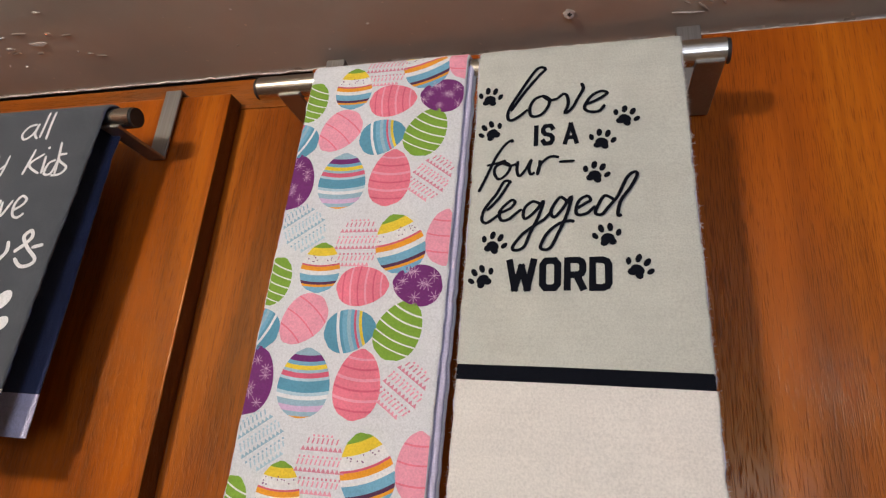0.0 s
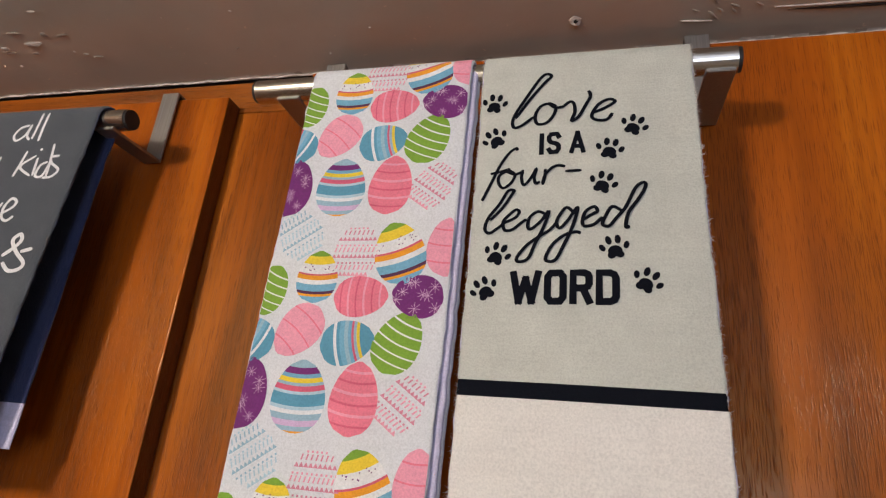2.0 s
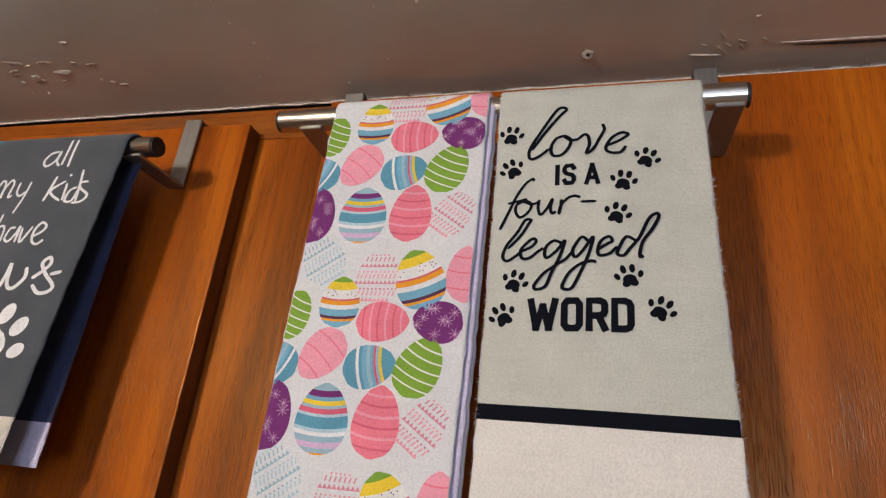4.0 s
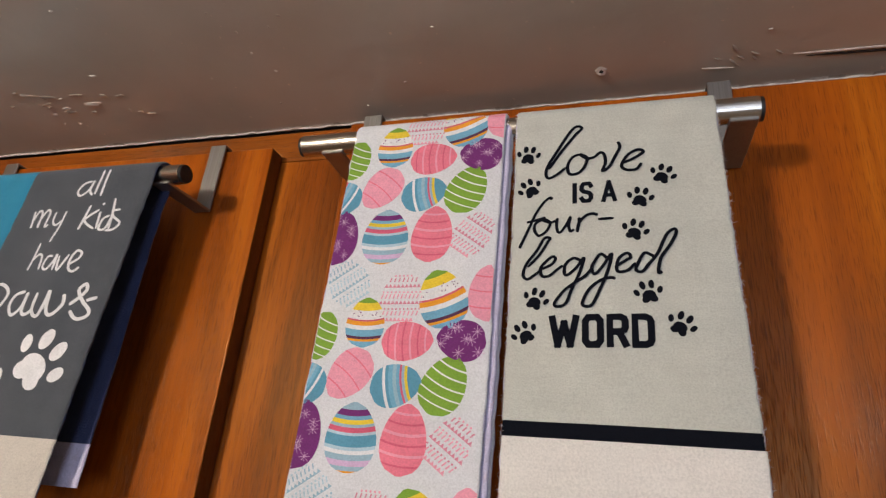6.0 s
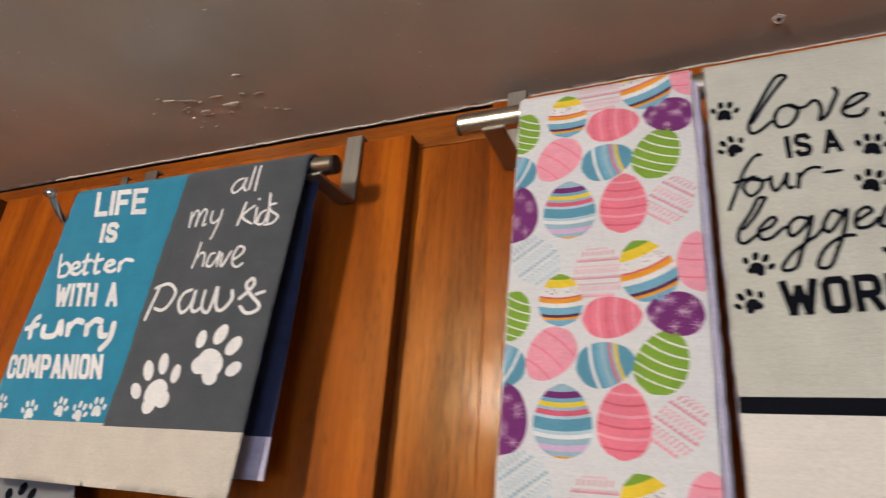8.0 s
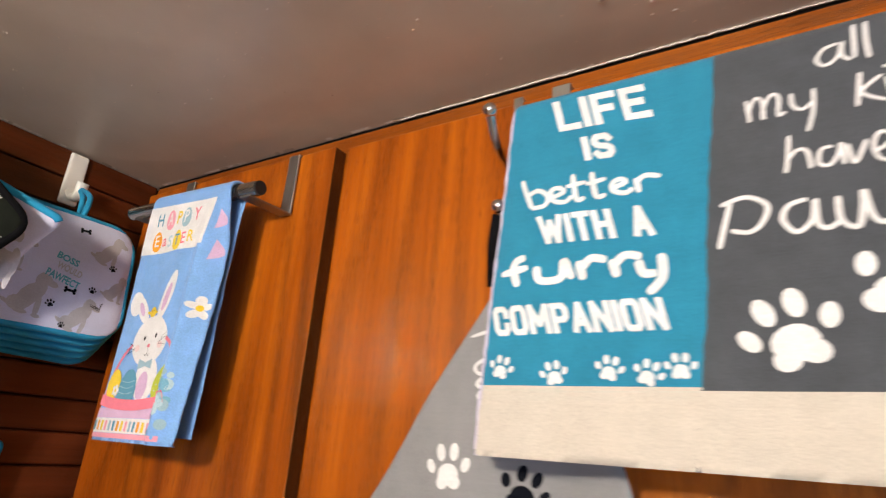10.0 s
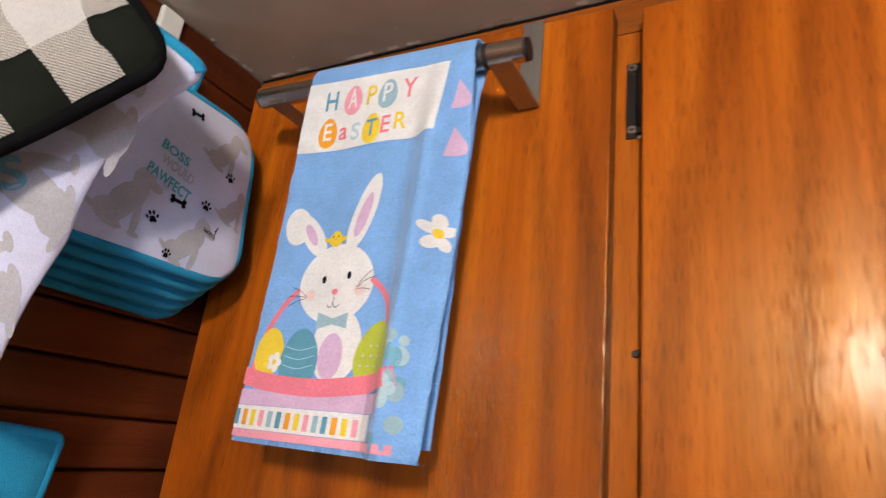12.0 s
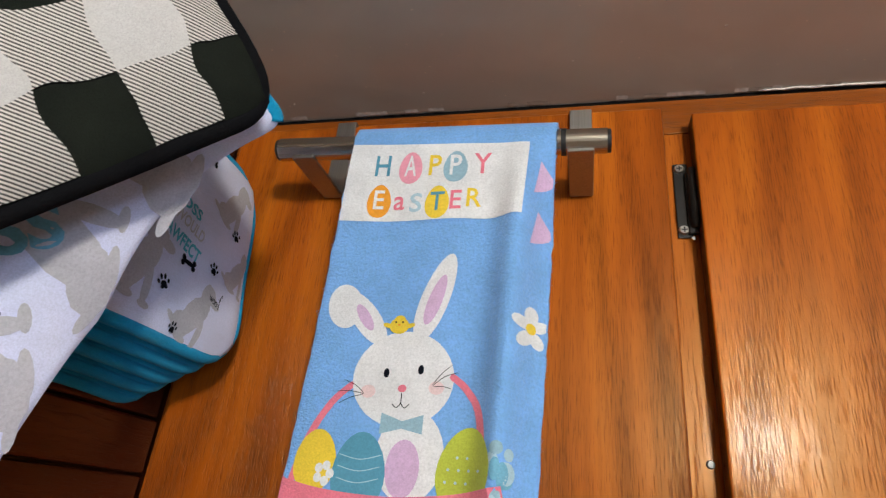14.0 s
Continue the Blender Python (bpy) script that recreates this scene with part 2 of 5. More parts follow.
def spline(points, n=6, closed=False):
    """A smooth line through the points."""
    pts = [np.array(p, float) for p in points]
    out, k = [], len(pts)
    for i in range(k if closed else k - 1):
        if closed:
            a, b, c, d = pts[i - 1], pts[i], pts[(i + 1) % k], pts[(i + 2) % k]
        else:
            a, b, c, d = pts[max(i - 1, 0)], pts[i], pts[i + 1], pts[min(i + 2, k - 1)]
        for j in range(n):
            t = j / n
            out.append(0.5 * (2 * b + (c - a) * t + (2 * a - 5 * b + 4 * c - d) * t * t + (3 * b - a - 3 * c + d) * t ** 3))
    if not closed:
        out.append(pts[-1])
    return out


def tube(points, radius, seg=8, closed=False, flat=1.0, flat_dir=None):
    """Verts and faces of a tube along a line; flat squeezes it along flat_dir."""
    pts = [Vector(p) for p in points]
    verts, faces, k = [], [], len(pts)
    up = Vector(flat_dir) if flat_dir is not None else Vector((0.13, 0.2, 0.97))
    for i, p in enumerate(pts):
        a, b = (pts[i - 1], pts[(i + 1) % k]) if closed else (pts[max(i - 1, 0)], pts[min(i + 1, k - 1)])
        t = (b - a).normalized()
        n1 = (up - t * up.dot(t)).normalized()
        n2 = t.cross(n1)
        for j in range(seg):
            w = 2 * math.pi * j / seg
            verts.append(p + n1 * (radius * flat * math.cos(w)) + n2 * (radius * math.sin(w)))
    for i in range(k if closed else k - 1):
        for j in range(seg):
            a, b = i * seg + j, i * seg + (j + 1) % seg
            c, d = ((i + 1) % k) * seg + (j + 1) % seg, ((i + 1) % k) * seg + j
            faces.append((a, b, c, d))
    if not closed:
        faces.append(tuple(range(seg))[::-1])
        faces.append(tuple(range((k - 1) * seg, k * seg)))
    return verts, faces


# ---- structure: room shell ----
def shell(name, label, x0, x1, y0, y1, z0, z1, m, category):
    return tagged(part(name, box_bm(x0, x1, y0, y1, z0, z1), m), label, category, kind="structure")


shell("floor", "brown vinyl kitchen floor", -0.1, 3.1, -2.9, 0.5, -0.1, 0.0, M_FLOOR, "floor")
shell("wall_north", "plain painted wall behind the wall cabinets", -0.1, 3.1, 0.36, 0.46, 0.0, CEIL, M_WALL, "wall")
def south_wall():
    """Wall across the kitchen with an added, unseen window opening, and the cool fill light set in it."""
    bm = bmesh.new()
    for x0, x1, z0, z1 in ((-0.1, 1.5, 0.0, CEIL), (2.4, 3.1, 0.0, CEIL), (1.5, 2.4, 0.0, 1.0), (1.5, 2.4, 1.85, CEIL)):
        piece = box_bm(x0, x1, -2.9, -2.8, z0, z1)
        me = bpy.data.meshes.new("piece")
        piece.to_mesh(me)
        bm.from_mesh(me)
        bpy.data.meshes.remove(me)
        piece.free()
    tagged(part("wall_south", bm, M_WALL), "plain painted wall across the kitchen with an added window opening", "wall", kind="structure")
    win = tagged(new("window_1"), "unseen white framed window, added for cool fill light", "window", kind="structure")
    for x0, x1, z0, z1 in ((1.5, 1.54, 1.0, 1.85), (2.36, 2.4, 1.0, 1.85), (1.54, 2.36, 1.0, 1.04), (1.54, 2.36, 1.81, 1.85)):
        part("window_frame", box_bm(x0, x1, -2.87, -2.83, z0, z1, 0.003), M_PLASTIC, win)
    # area lamp added in the opening to give the room a cool fill
    sky = new("window_fill", bpy.data.lights.new("window_fill", "AREA"))
    sky.data.shape, sky.data.size, sky.data.size_y = "RECTANGLE", 0.8, 0.75
    sky.data.energy, sky.data.color = WINDOW_POWER, (0.62, 0.74, 1.0)
    sky.matrix_world = look((1.95, -2.84, 1.425), (1.2, 0.0, 1.9))


south_wall()
shell("wall_east", "plain painted end wall of the kitchen", 3.0, 3.1, -2.8, 0.36, 0.0, CEIL, M_WALL, "wall")
west = shell("wall_west", "dark reddish wood boarded side wall", -0.1, -0.012, -2.8, 0.36, 0.0, CEIL, M_DARKWOOD, "wall")


def ceiling():
    """Low ceiling in glossy taupe paint with chips, flakes and a nail hole."""
    rnd = random.Random(5)
    verts, faces, index = [], [], []

    def add(vs, fs, mi):
        o = len(verts)
        verts.extend(vs)
        faces.extend(tuple(o + i for i in f) for f in fs)
        index.extend([mi] * len(fs))

    x0, x1, y0, y1 = -0.1, 3.1, -2.9, 0.5
    add([(x0, y0, CEIL), (x1, y0, CEIL), (x1, y1, CEIL), (x0, y1, CEIL),
         (x0, y0, CEIL + 0.1), (x1, y0, CEIL + 0.1), (x1, y1, CEIL + 0.1), (x0, y1, CEIL + 0.1)],
        [(3, 2, 1, 0), (4, 5, 6, 7), (0, 1, 5, 4), (1, 2, 6, 5), (2, 3, 7, 6), (3, 0, 4, 7)], 0)

    def flake(cx, cy, size, long, ang, mi, lift):
        n = 9
        rim, top = [], []
        for k in range(n):
            a = 2 * math.pi * k / n
            r = size * rnd.uniform(0.55, 1.0)
            px, py = r * long * math.cos(a), r * math.sin(a)
            qx, qy = px * math.cos(ang) - py * math.sin(ang), px * math.sin(ang) + py * math.cos(ang)
            curl = lift * max(0.0, math.sin(a)) * rnd.uniform(0.5, 1.2)
            rim.append((cx + qx, cy + qy, CEIL - 0.0004 - curl))
            top.append((cx + qx, cy + qy, CEIL + 0.002))
        vs = rim + top + [(cx, cy, CEIL - 0.0007 - lift * 0.25)]
        fs = [(k, (k + 1) % n, 2 * n) for k in range(n)] + [(k, n + k, n + (k + 1) % n, (k + 1) % n) for k in range(n)]
        add(vs, fs, mi)

    # the large peeled patch and its satellites
    for k in range(20):
        flake(0.79 + rnd.gauss(0, 0.034), -0.060 + rnd.gauss(0, 0.013), rnd.uniform(0.0008, 0.0022), rnd.uniform(2.0, 5.0),
              rnd.uniform(-0.25, 0.25), rnd.choice((0, 2, 2, 1)), rnd.uniform(0.0001, 0.0004))
    flake(0.811, -0.053, 0.0026, 4.4, 0.05, 1, 0.0006)
    flake(0.770, -0.070, 0.0026, 3.8, 0.25, 2, 0.0005)
    # long cracks of lifted paint; the dark piece paints in the shade of the gap
    for cx, cy, size, long, ang, mi in ((1.47, -0.016, 0.0011, 42, 0.03, 1), (1.48, -0.012, 0.0013, 40, 0.03, 3), (1.375, -0.010, 0.0007, 26, 0.12, 1), (0.86, -0.030, 0.0006, 12, 0.1, 2)):
        flake(cx, cy, size, long, ang, mi, 0.0004)
    # cracked spot near the far towels
    for k in range(7):
        flake(1.39 + rnd.gauss(0, 0.012), -0.022 + rnd.gauss(0, 0.008), rnd.uniform(0.0006, 0.0014), rnd.uniform(2.5, 6), 0.7 + rnd.uniform(-0.3, 0.3), 2, 0.0004)
    flake(1.289, -0.022, 0.0045, 1.2, 0.4, 1, 0.002)
    flake(1.2893, -0.0224, 0.0022, 1.1, 0.4, 3, 0.0025)
    # scattered specks
    for k in range(110):
        flake(rnd.uniform(0.05, 1.75), rnd.uniform(-0.42, 0.0), rnd.uniform(0.0004, 0.0012), rnd.uniform(1, 2.5), rnd.uniform(-0.5, 0.5), rnd.choice((1, 1, 2)), rnd.uniform(0.0001, 0.0005))
    ob = raw("ceiling", verts, faces, [M_CEIL, M_CHIP, M_FLAKE, M_SHADOWGAP], index=index)
    return tagged(ob, "low ceiling in glossy taupe paint, chipped and flaking", "ceiling", kind="structure")


ceiling()


def ragged_seam(name, label, along, fixed, start, end, seed, materials, chance, reach=0.0026):
    """Cracked paint seam where the ceiling meets a wall: ragged lips of paint with gaps."""
    rnd = random.Random(seed)
    verts, faces, index = [], [], []
    s = start
    while s < end:
        ln = rnd.uniform(0.004, 0.018)
        e = min(s + ln, end)
        if rnd.random() < chance:
            mi = rnd.choice((0, 0, 1))
            k = max(3, int((e - s) / 0.003))
            o = len(verts)
            for i in range(k + 1):
                p = s + (e - s) * i / k
                out = rnd.uniform(0.12 * reach, reach) * math.sin(math.pi * min(1, max(0.1, i / k)))
                drop = rnd.uniform(0.0002, 0.0006)
                for d, z in ((0.004, CEIL - 0.0002), (-out, CEIL - drop), (0.004, CEIL - drop - 0.0004)):
                    verts.append((p, fixed + d, z) if along == "x" else (fixed - d, p, z))
            for i in range(k):
                for j in range(2):
                    a = o + i * 3 + j
                    faces.append((a, a + 1, a + 4, a + 3))
                    index.append(mi)
        s = e
    return tagged(raw(name, verts, faces, materials, index=index), label, "trim", kind="structure")


ragged_seam("trim", "cracked paint seam between ceiling and cabinet rail", "x", 0.013, 0.0, 1.7, 8, [M_CHIP, M_FLAKE], 0.5, 0.0012)
# near-black strip laid along the joint to paint the shade of an open gap
ragged_seam("trim", "dark strip painted as the shade of the crack between ceiling and cabinet rail", "x", 0.0193, 0.0, 1.7, 12, [M_SHADOWGAP, M_SHADOWGAP], 1.0, 0.0004)
ragged_seam("trim", "chipped paint seam between ceiling and boarded wall", "y", 0.004, -0.5, 0.0, 9, [M_CHIP, M_FLAKE], 0.45)


def caulk():
    """Thin uneven line of old paint left along the seam."""
    rnd = random.Random(14)
    pts = [(0.46 + 0.006 * k, 0.0165 + rnd.gauss(0, 0.0004), CEIL - 0.0008 + rnd.gauss(0, 0.0003)) for k in range(206)]
    v, f = tube(pts, 0.0009, 6)
    tagged(raw("trim", v, f, [M_CHIP], smooth=True), "thin pale paint line between ceiling and cabinet rail", "trim", kind="structure")


caulk()


# ---- wall cabinet ----
def cabinet():
    cab = empty("wall_cabinet", "varnished orange oak wall cabinet with overlay doors", "cabinet")
    body = box_bm(0.001, 1.75, FRAME + 0.019, 0.355, 1.38, CEIL - 0.002)
    part("body", body, M_DARKWOOD, cab)
    part("rail", box_bm(0.001, 1.75, FRAME - 0.0006, FRAME + 0.018, 2.0957, CEIL - 0.0032, 0.0006), M_RAIL, cab, "horizontal oak top rail with a worn edge")
    for x0, x1 in ((0.001, 0.060), (0.335, 0.450), (0.940, 1.120), (1.60, 1.75)):
        part("stile", box_bm(x0, x1, FRAME, FRAME + 0.018, 1.40, 2.0955, 0.0008), M_STILE, cab)
    part("bottom_rail", box_bm(0.001, 1.75, FRAME + 0.0005, FRAME + 0.017, 1.38, 1.42), M_RAIL, cab)

    def door(x0, x1, z1, tilt=0.0):
        bm = box_bm(x0, x1, DOOR, DOOR + 0.0185, 1.40, z1, 0.0016, 3)
        # side, top and bottom faces take a much darker oak than the front
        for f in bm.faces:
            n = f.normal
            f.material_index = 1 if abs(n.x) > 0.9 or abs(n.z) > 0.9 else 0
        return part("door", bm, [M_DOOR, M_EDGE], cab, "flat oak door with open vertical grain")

    door(0.018, 0.384, 2.107)
    d2 = door(0.405, 0.986, 2.1005)
    door(1.064, 1.60, 2.119)
    return cab, d2


CABINET, DOOR_TWO = cabinet()


def hinge(parent, x, z):
    h = part("hinge", box_bm(x - 0.0095, x + 0.001, FRAME - 0.0022, FRAME - 0.0002, z - 0.032, z + 0.032, 0.0008), M_HINGE, parent, "black painted steel hinge")
    part("barrel", cyl_bm((x + 0.0035, FRAME - 0.007, z - 0.026), (x + 0.0035, FRAME - 0.007, z + 0.024), 0.0048, seg=16, bevel=0.0012), M_HINGE, h, smooth=True)
    part("wing", box_bm(x - 0.002, x + 0.0045, FRAME - 0.006, FRAME - 0.0025, z - 0.03, z + 0.022, 0.0006), M_HINGE, h)
    for dz in (-0.026, 0.027):
        s = cyl_bm((x - 0.005, FRAME - 0.0021, z + dz), (x - 0.005, FRAME - 0.0040, z + dz), 0.0040, 0.0031, 16)
        sc = part("screw", s, M_SCREW, h, smooth=False)
        for wx, wz in ((0.0022, 0.0005), (0.0005, 0.0022)):
            part("slot", box_bm(x - 0.005 - wx, x - 0.005 + wx, FRAME - 0.0043, FRAME - 0.0036, z + dz - wz, z + dz + wz), M_HINGE, sc)
    part("bead", cyl_bm((x + 0.0005, FRAME - 0.002, z - 0.0335), (x + 0.0005, FRAME - 0.0046, z - 0.0335), 0.002, 0.0014, 12), M_CHROME, h)
    return h


hinge(DOOR_TWO, 0.4005, 2.0335)
part("screw", cyl_bm((0.3990, FRAME - 0.0002, 1.8450), (0.3990, FRAME - 0.0018, 1.8450), 0.0028, 0.0020, 14), M_HINGE, DOOR_TWO)


# boards of the side wall
def boards():
    rnd = random.Random(3)
    z = CEIL - 0.001
    while z > 1.3:
        h = 0.0405
        x = rnd.uniform(0.0, 0.0015)
        part("board", box_bm(-0.0115, -0.0005 + x, -1.2, DOOR + 0.0185, z - h + 0.0022, z, 0.0022), M_DARKWOOD, west)
        z -= h


boards()


# ---- ceiling lamp behind the camera ----
def ceiling_lamp():
    lamp = empty("ceiling_lamp", "lit round ceiling lamp with a white globe", "lamp")
    x, y, z = LAMP
    part("base_plate", cyl_bm((x, y, CEIL), (x, y, CEIL - 0.02), 0.06, 0.055, 32), M_PLASTIC, lamp)
    m, t, b = nodes_of("lit_globe")
    b.inputs["Emission Color"].default_value = (1.0, 0.91, 0.80, 1)
    b.inputs["Emission Strength"].default_value = LAMP_STRENGTH
    bm = bmesh.new()
    bmesh.ops.create_uvsphere(bm, u_segments=24, v_segments=14, radius=0.062)
    bmesh.ops.translate(bm, vec=LAMP, verts=bm.verts)
    part("globe", bm, m, lamp, "glowing white globe", True)


ceiling_lamp()


# ---- towel bars hung over the doors ----
def towel_bar(x0, x1, brackets, door_tops, rings=(), y=BAR_Y, z=BAR_Z, tilt=0.0, label="brushed nickel towel bar hooked over a cabinet door"):
    def level(x):
        return z + tilt * (x - (x0 + x1) / 2)

    bar = empty("towel_bar", label, "towel bar", "towel bars over the doors")
    part("tube", cyl_bm((x0, y, level(x0)), (x1, y, level(x1)), BAR_R, seg=32, bevel=0.0008), M_STEEL, bar, smooth=False)
    for xe, d in ((x0, -1), (x1, 1)):
        part("end_cap", cyl_bm((xe - d * 0.001, y, level(xe)), (xe + d * 0.0016, y, level(xe)), BAR_R * 0.93, seg=24), M_CAP, bar, "black end cap")
    for xr in rings:
        part("collar", cyl_bm((xr - 0.0016, y, level(xr)), (xr + 0.0016, y, level(xr)), BAR_R + 0.0006, seg=28), M_CAP, bar, "black joint ring")
    for xb, door_top in zip(brackets, door_tops):
        w, th = 0.0086, 0.0012
        prof = [(DOOR + 0.0215, door_top - 0.02), (DOOR + 0.0215, door_top + 0.003), (DOOR - 0.0035, door_top + 0.003), (DOOR - 0.0035, level(xb) - 0.0075),
                (y - 0.004, level(xb) - 0.0090)]
        bm = bmesh.new()
        rows = []
        for i, (py, pz) in enumerate(prof):
            a = Vector(prof[max(i - 1, 0)])
            b = Vector(prof[min(i + 1, len(prof) - 1)])
            c = Vector((py, pz))
            d1 = (c - a).normalized() if i else (b - c).normalized()
            d2 = (b - c).normalized() if i < len(prof) - 1 else d1
            nrm = Vector((-(d1 + d2).y, (d1 + d2).x)).normalized()
            k = th / max(0.5, math.cos(d1.angle(d2) / 2))
            ring = []
            for sx in (-1, 1):
                for sn in (-1, 1):
                    ring.append(bm.verts.new((xb + sx * w, py + nrm.x * sn * k, pz + nrm.y * sn * k)))
            rows.append(ring)
        for p, q in zip(rows, rows[1:]):
            for a, b in ((0, 1), (1, 3), (3, 2), (2, 0)):
                bm.faces.new((p[a], p[b], q[b], q[a]))
        for r in (rows[0], rows[-1]):
            bm.faces.new((r[0], r[1], r[3], r[2]))
        bmesh.ops.bevel(bm, geom=bm.edges[:], offset=0.0005, segments=1, affect="EDGES")
        part("bracket", bm, M_STRIP, bar, "flat nickel bracket strip")
    return bar


towel_bar(0.101, 0.340, (0.122, 0.3220), (2.1035, 2.1020), (0.1715, 0.311), BAR1[0], BAR1[1], TILT1)
towel_bar(0.655, 0.947, (0.662, 0.9275), (2.1005, 2.1005), (), *BAR2)
towel_bar(1.061, 1.387, (1.088, 1.3765), (2.1185, 2.1195), (), *BAR3)


# ---- draped cloth ----
class Drape:
    """A towel folded over a bar: x across, h up the front and on over the bar."""

    def __init__(self, top, bottom, z_front, z_back, thick=0.006, wave=0.0015, seed=1, roll=0.0, back_gap=0.0, shift=(0.0, 0.0), bar=(BAR_Y, BAR_Z), back_shift=(0.0, 0.0), wrap=0.0, cols=17, tilt=0.0):
        self.top, self.bottom, self.zf, self.zb = top, bottom, z_front, z_back
        self.r = BAR_R + thick
        self.thick, self.wave_size, self.seed, self.roll, self.gap = thick, wave, seed, roll, back_gap
        self.shift, self.bar, self.back_shift, self.wrap, self.cols, self.tilt = shift, bar, back_shift, wrap, cols, tilt

    def edges(self, h):
        k = min(1.0, max(0.0, (2.06 - h) / (2.06 - self.zf)))
        return (self.top[0] + (self.bottom[0] - self.top[0]) * k, self.top[1] + (self.bottom[1] - self.top[1]) * k)

    def swell(self, x, h):
        k = min(1.0, max(0.0, (self.bar[1] - h) / 0.06))
        w = noise.noise((x * 16 + self.seed * 7.1, h * 5.0, self.seed)) * self.wave_size * 2
        if self.roll:
            l, r = self.edges(h)
            u = (x - l) / (r - l)
            low = min(1.0, max(0.0, (self.bar[1] - h) / 0.28))
            w += self.roll * (1 + 1.3 * low) * math.exp(-((u - 0.85) / 0.07) ** 2) - self.roll * 0.35 * math.exp(-((u - 0.70) / 0.09) ** 2)
            v = min(1.0, max(0.0, (u - 0.86) / 0.14))
            w -= self.wrap * (1 - low) * v * v * (3 - 2 * v) * min(1.0, 0.45 + (self.bar[1] - h) / 0.2)
        return w * k

    def lean(self, x, h):
        return self.tilt * (x - (self.top[0] + self.top[1]) / 2) * min(1.0, max(0.0, (h - self.bar[1] + 0.06) / 0.06))

    def at(self, x, h, off=0.0):
        if h > self.bar[1]:
            a = min((h - self.bar[1]) / self.r, math.pi)
            return (x, self.bar[0] - (self.r + off) * math.cos(a), self.bar[1] + (self.r + off) * math.sin(a) + self.lean(x, h))
        return (x, self.bar[0] - self.r - off - self.swell(x, h), h + self.lean(x, h))

    def back(self, x, h, off=0.0):
        k = min(1.0, (self.bar[1] - h) / 0.2)
        return (x, self.bar[0] + self.r + off + self.gap * k + 0.001 * noise.noise((x * 20, h * 6, self.seed + 4)), h + self.lean(x, h))

    def fit(self, x, h, margin=0.0008):
        l, r = self.edges(min(h, 2.06))
        return min(max(x, l + margin), r - margin)


def towel(name, label, d, bands, reverse, reverse_border=None, category="towel"):
    """The folded cloth: an outer face in bands of material and a reverse, with soft fuzzy edges."""
    rnd = random.Random(d.seed)
    thing = empty(name, label, category, "folded towels on the bars")
    hs = set(np.linspace(d.zf, d.bar[1], 46).tolist())
    for h, _ in bands:
        if d.zf < h < d.bar[1]:
            hs = {v for v in hs if abs(v - h) > 0.002}
            hs.update((h - 0.0002, h + 0.0002))
    front = sorted(hs)
    arc = [d.bar[1] + d.r * math.pi * k / 12 for k in range(1, 12)]
    back = np.linspace(d.bar[1], d.zb, 34).tolist()
    stations = [("f", h) for h in front] + [("f", h) for h in arc] + [("b", h) for h in back]
    inset = [0.0, 0.0004, 0.0009, 0.0017]
    t = d.thick * 0.72
    us = inset + [None] * d.cols + [-v for v in inset[::-1]]
    n = len(us)
    verts, faces, index = [], [], []
    for side in (0, 1):
        for kind, h in stations:
            l, r = d.edges(min(h, 2.06))
            if kind == "b":
                drop = min(1.0, max(0.0, (d.bar[1] - h) / (d.bar[1] - d.zb)))
                shove = d.back_shift[0] * min(1.0, drop * 9) + (d.back_shift[1] - d.back_shift[0]) * drop
                l, r = l + shove * 0.3, r + shove
            jl, jr = rnd.gauss(0, 0.00035), rnd.gauss(0, 0.00035)
            l, r = l + jl, r + jr
            for i, v in enumerate(us):
                x = l + (r - l) * (i - 3) / (n - 7) if v is None else (l + v if i < 4 else r + v)
                e = min(x - l, r - x)
                rnd_off = (t / 2) * (1 - math.sqrt(max(0.0, 1 - max(0.0, 1 - e / 0.0017) ** 2)))
                off = -rnd_off if side == 0 else -t + rnd_off
                if kind == "f":
                    end = max(0.0, 1 - (h - d.zf) / 0.003)
                    off += (-1 if side == 0 else 1) * (t / 2) * (1 - math.sqrt(max(0.0, 1 - end * end)))
                    verts.append(d.at(x, h, off))
                else:
                    verts.append(d.back(x, h, off))
    m = len(stations)
    mats = [b for _, b in bands] + [reverse] + ([reverse_border[1]] if reverse_border else [])
    back_index = len(bands)
    for side in (0, 1):
        o = side * m * n
        for j in range(m - 1):
            kind, h = stations[j]
            mid = (h + stations[j + 1][1]) / 2
            mi = back_index
            if reverse_border and kind == "b" and mid < reverse_border[0]:
                mi = back_index + 1
            if side == 0:
                mi = 0
                if kind == "f":
                    for b, (top, _) in enumerate(bands):
                        if mid < top:
                            mi = b
            for i in range(n - 1):
                a = o + j * n + i
                q = (a, a + 1, a + n + 1, a + n)
                faces.append(q if side == 0 else q[::-1])
                index.append(mi)
    o = m * n
    for j in range(m - 1):
        for i in (0, n - 1):
            a = j * n + i
            faces.append((a, a + n, o + a + n, o + a) if i == 0 else (a + n, a, o + a, o + a + n))
            index.append(back_index)
    for j in (0, m - 1):
        for i in range(n - 1):
            a = j * n + i
            faces.append((a + 1, a, o + a, o + a + 1))
            index.append(back_index)
    raw("cloth", verts, faces, mats, thing, "", index, True)
    return thing


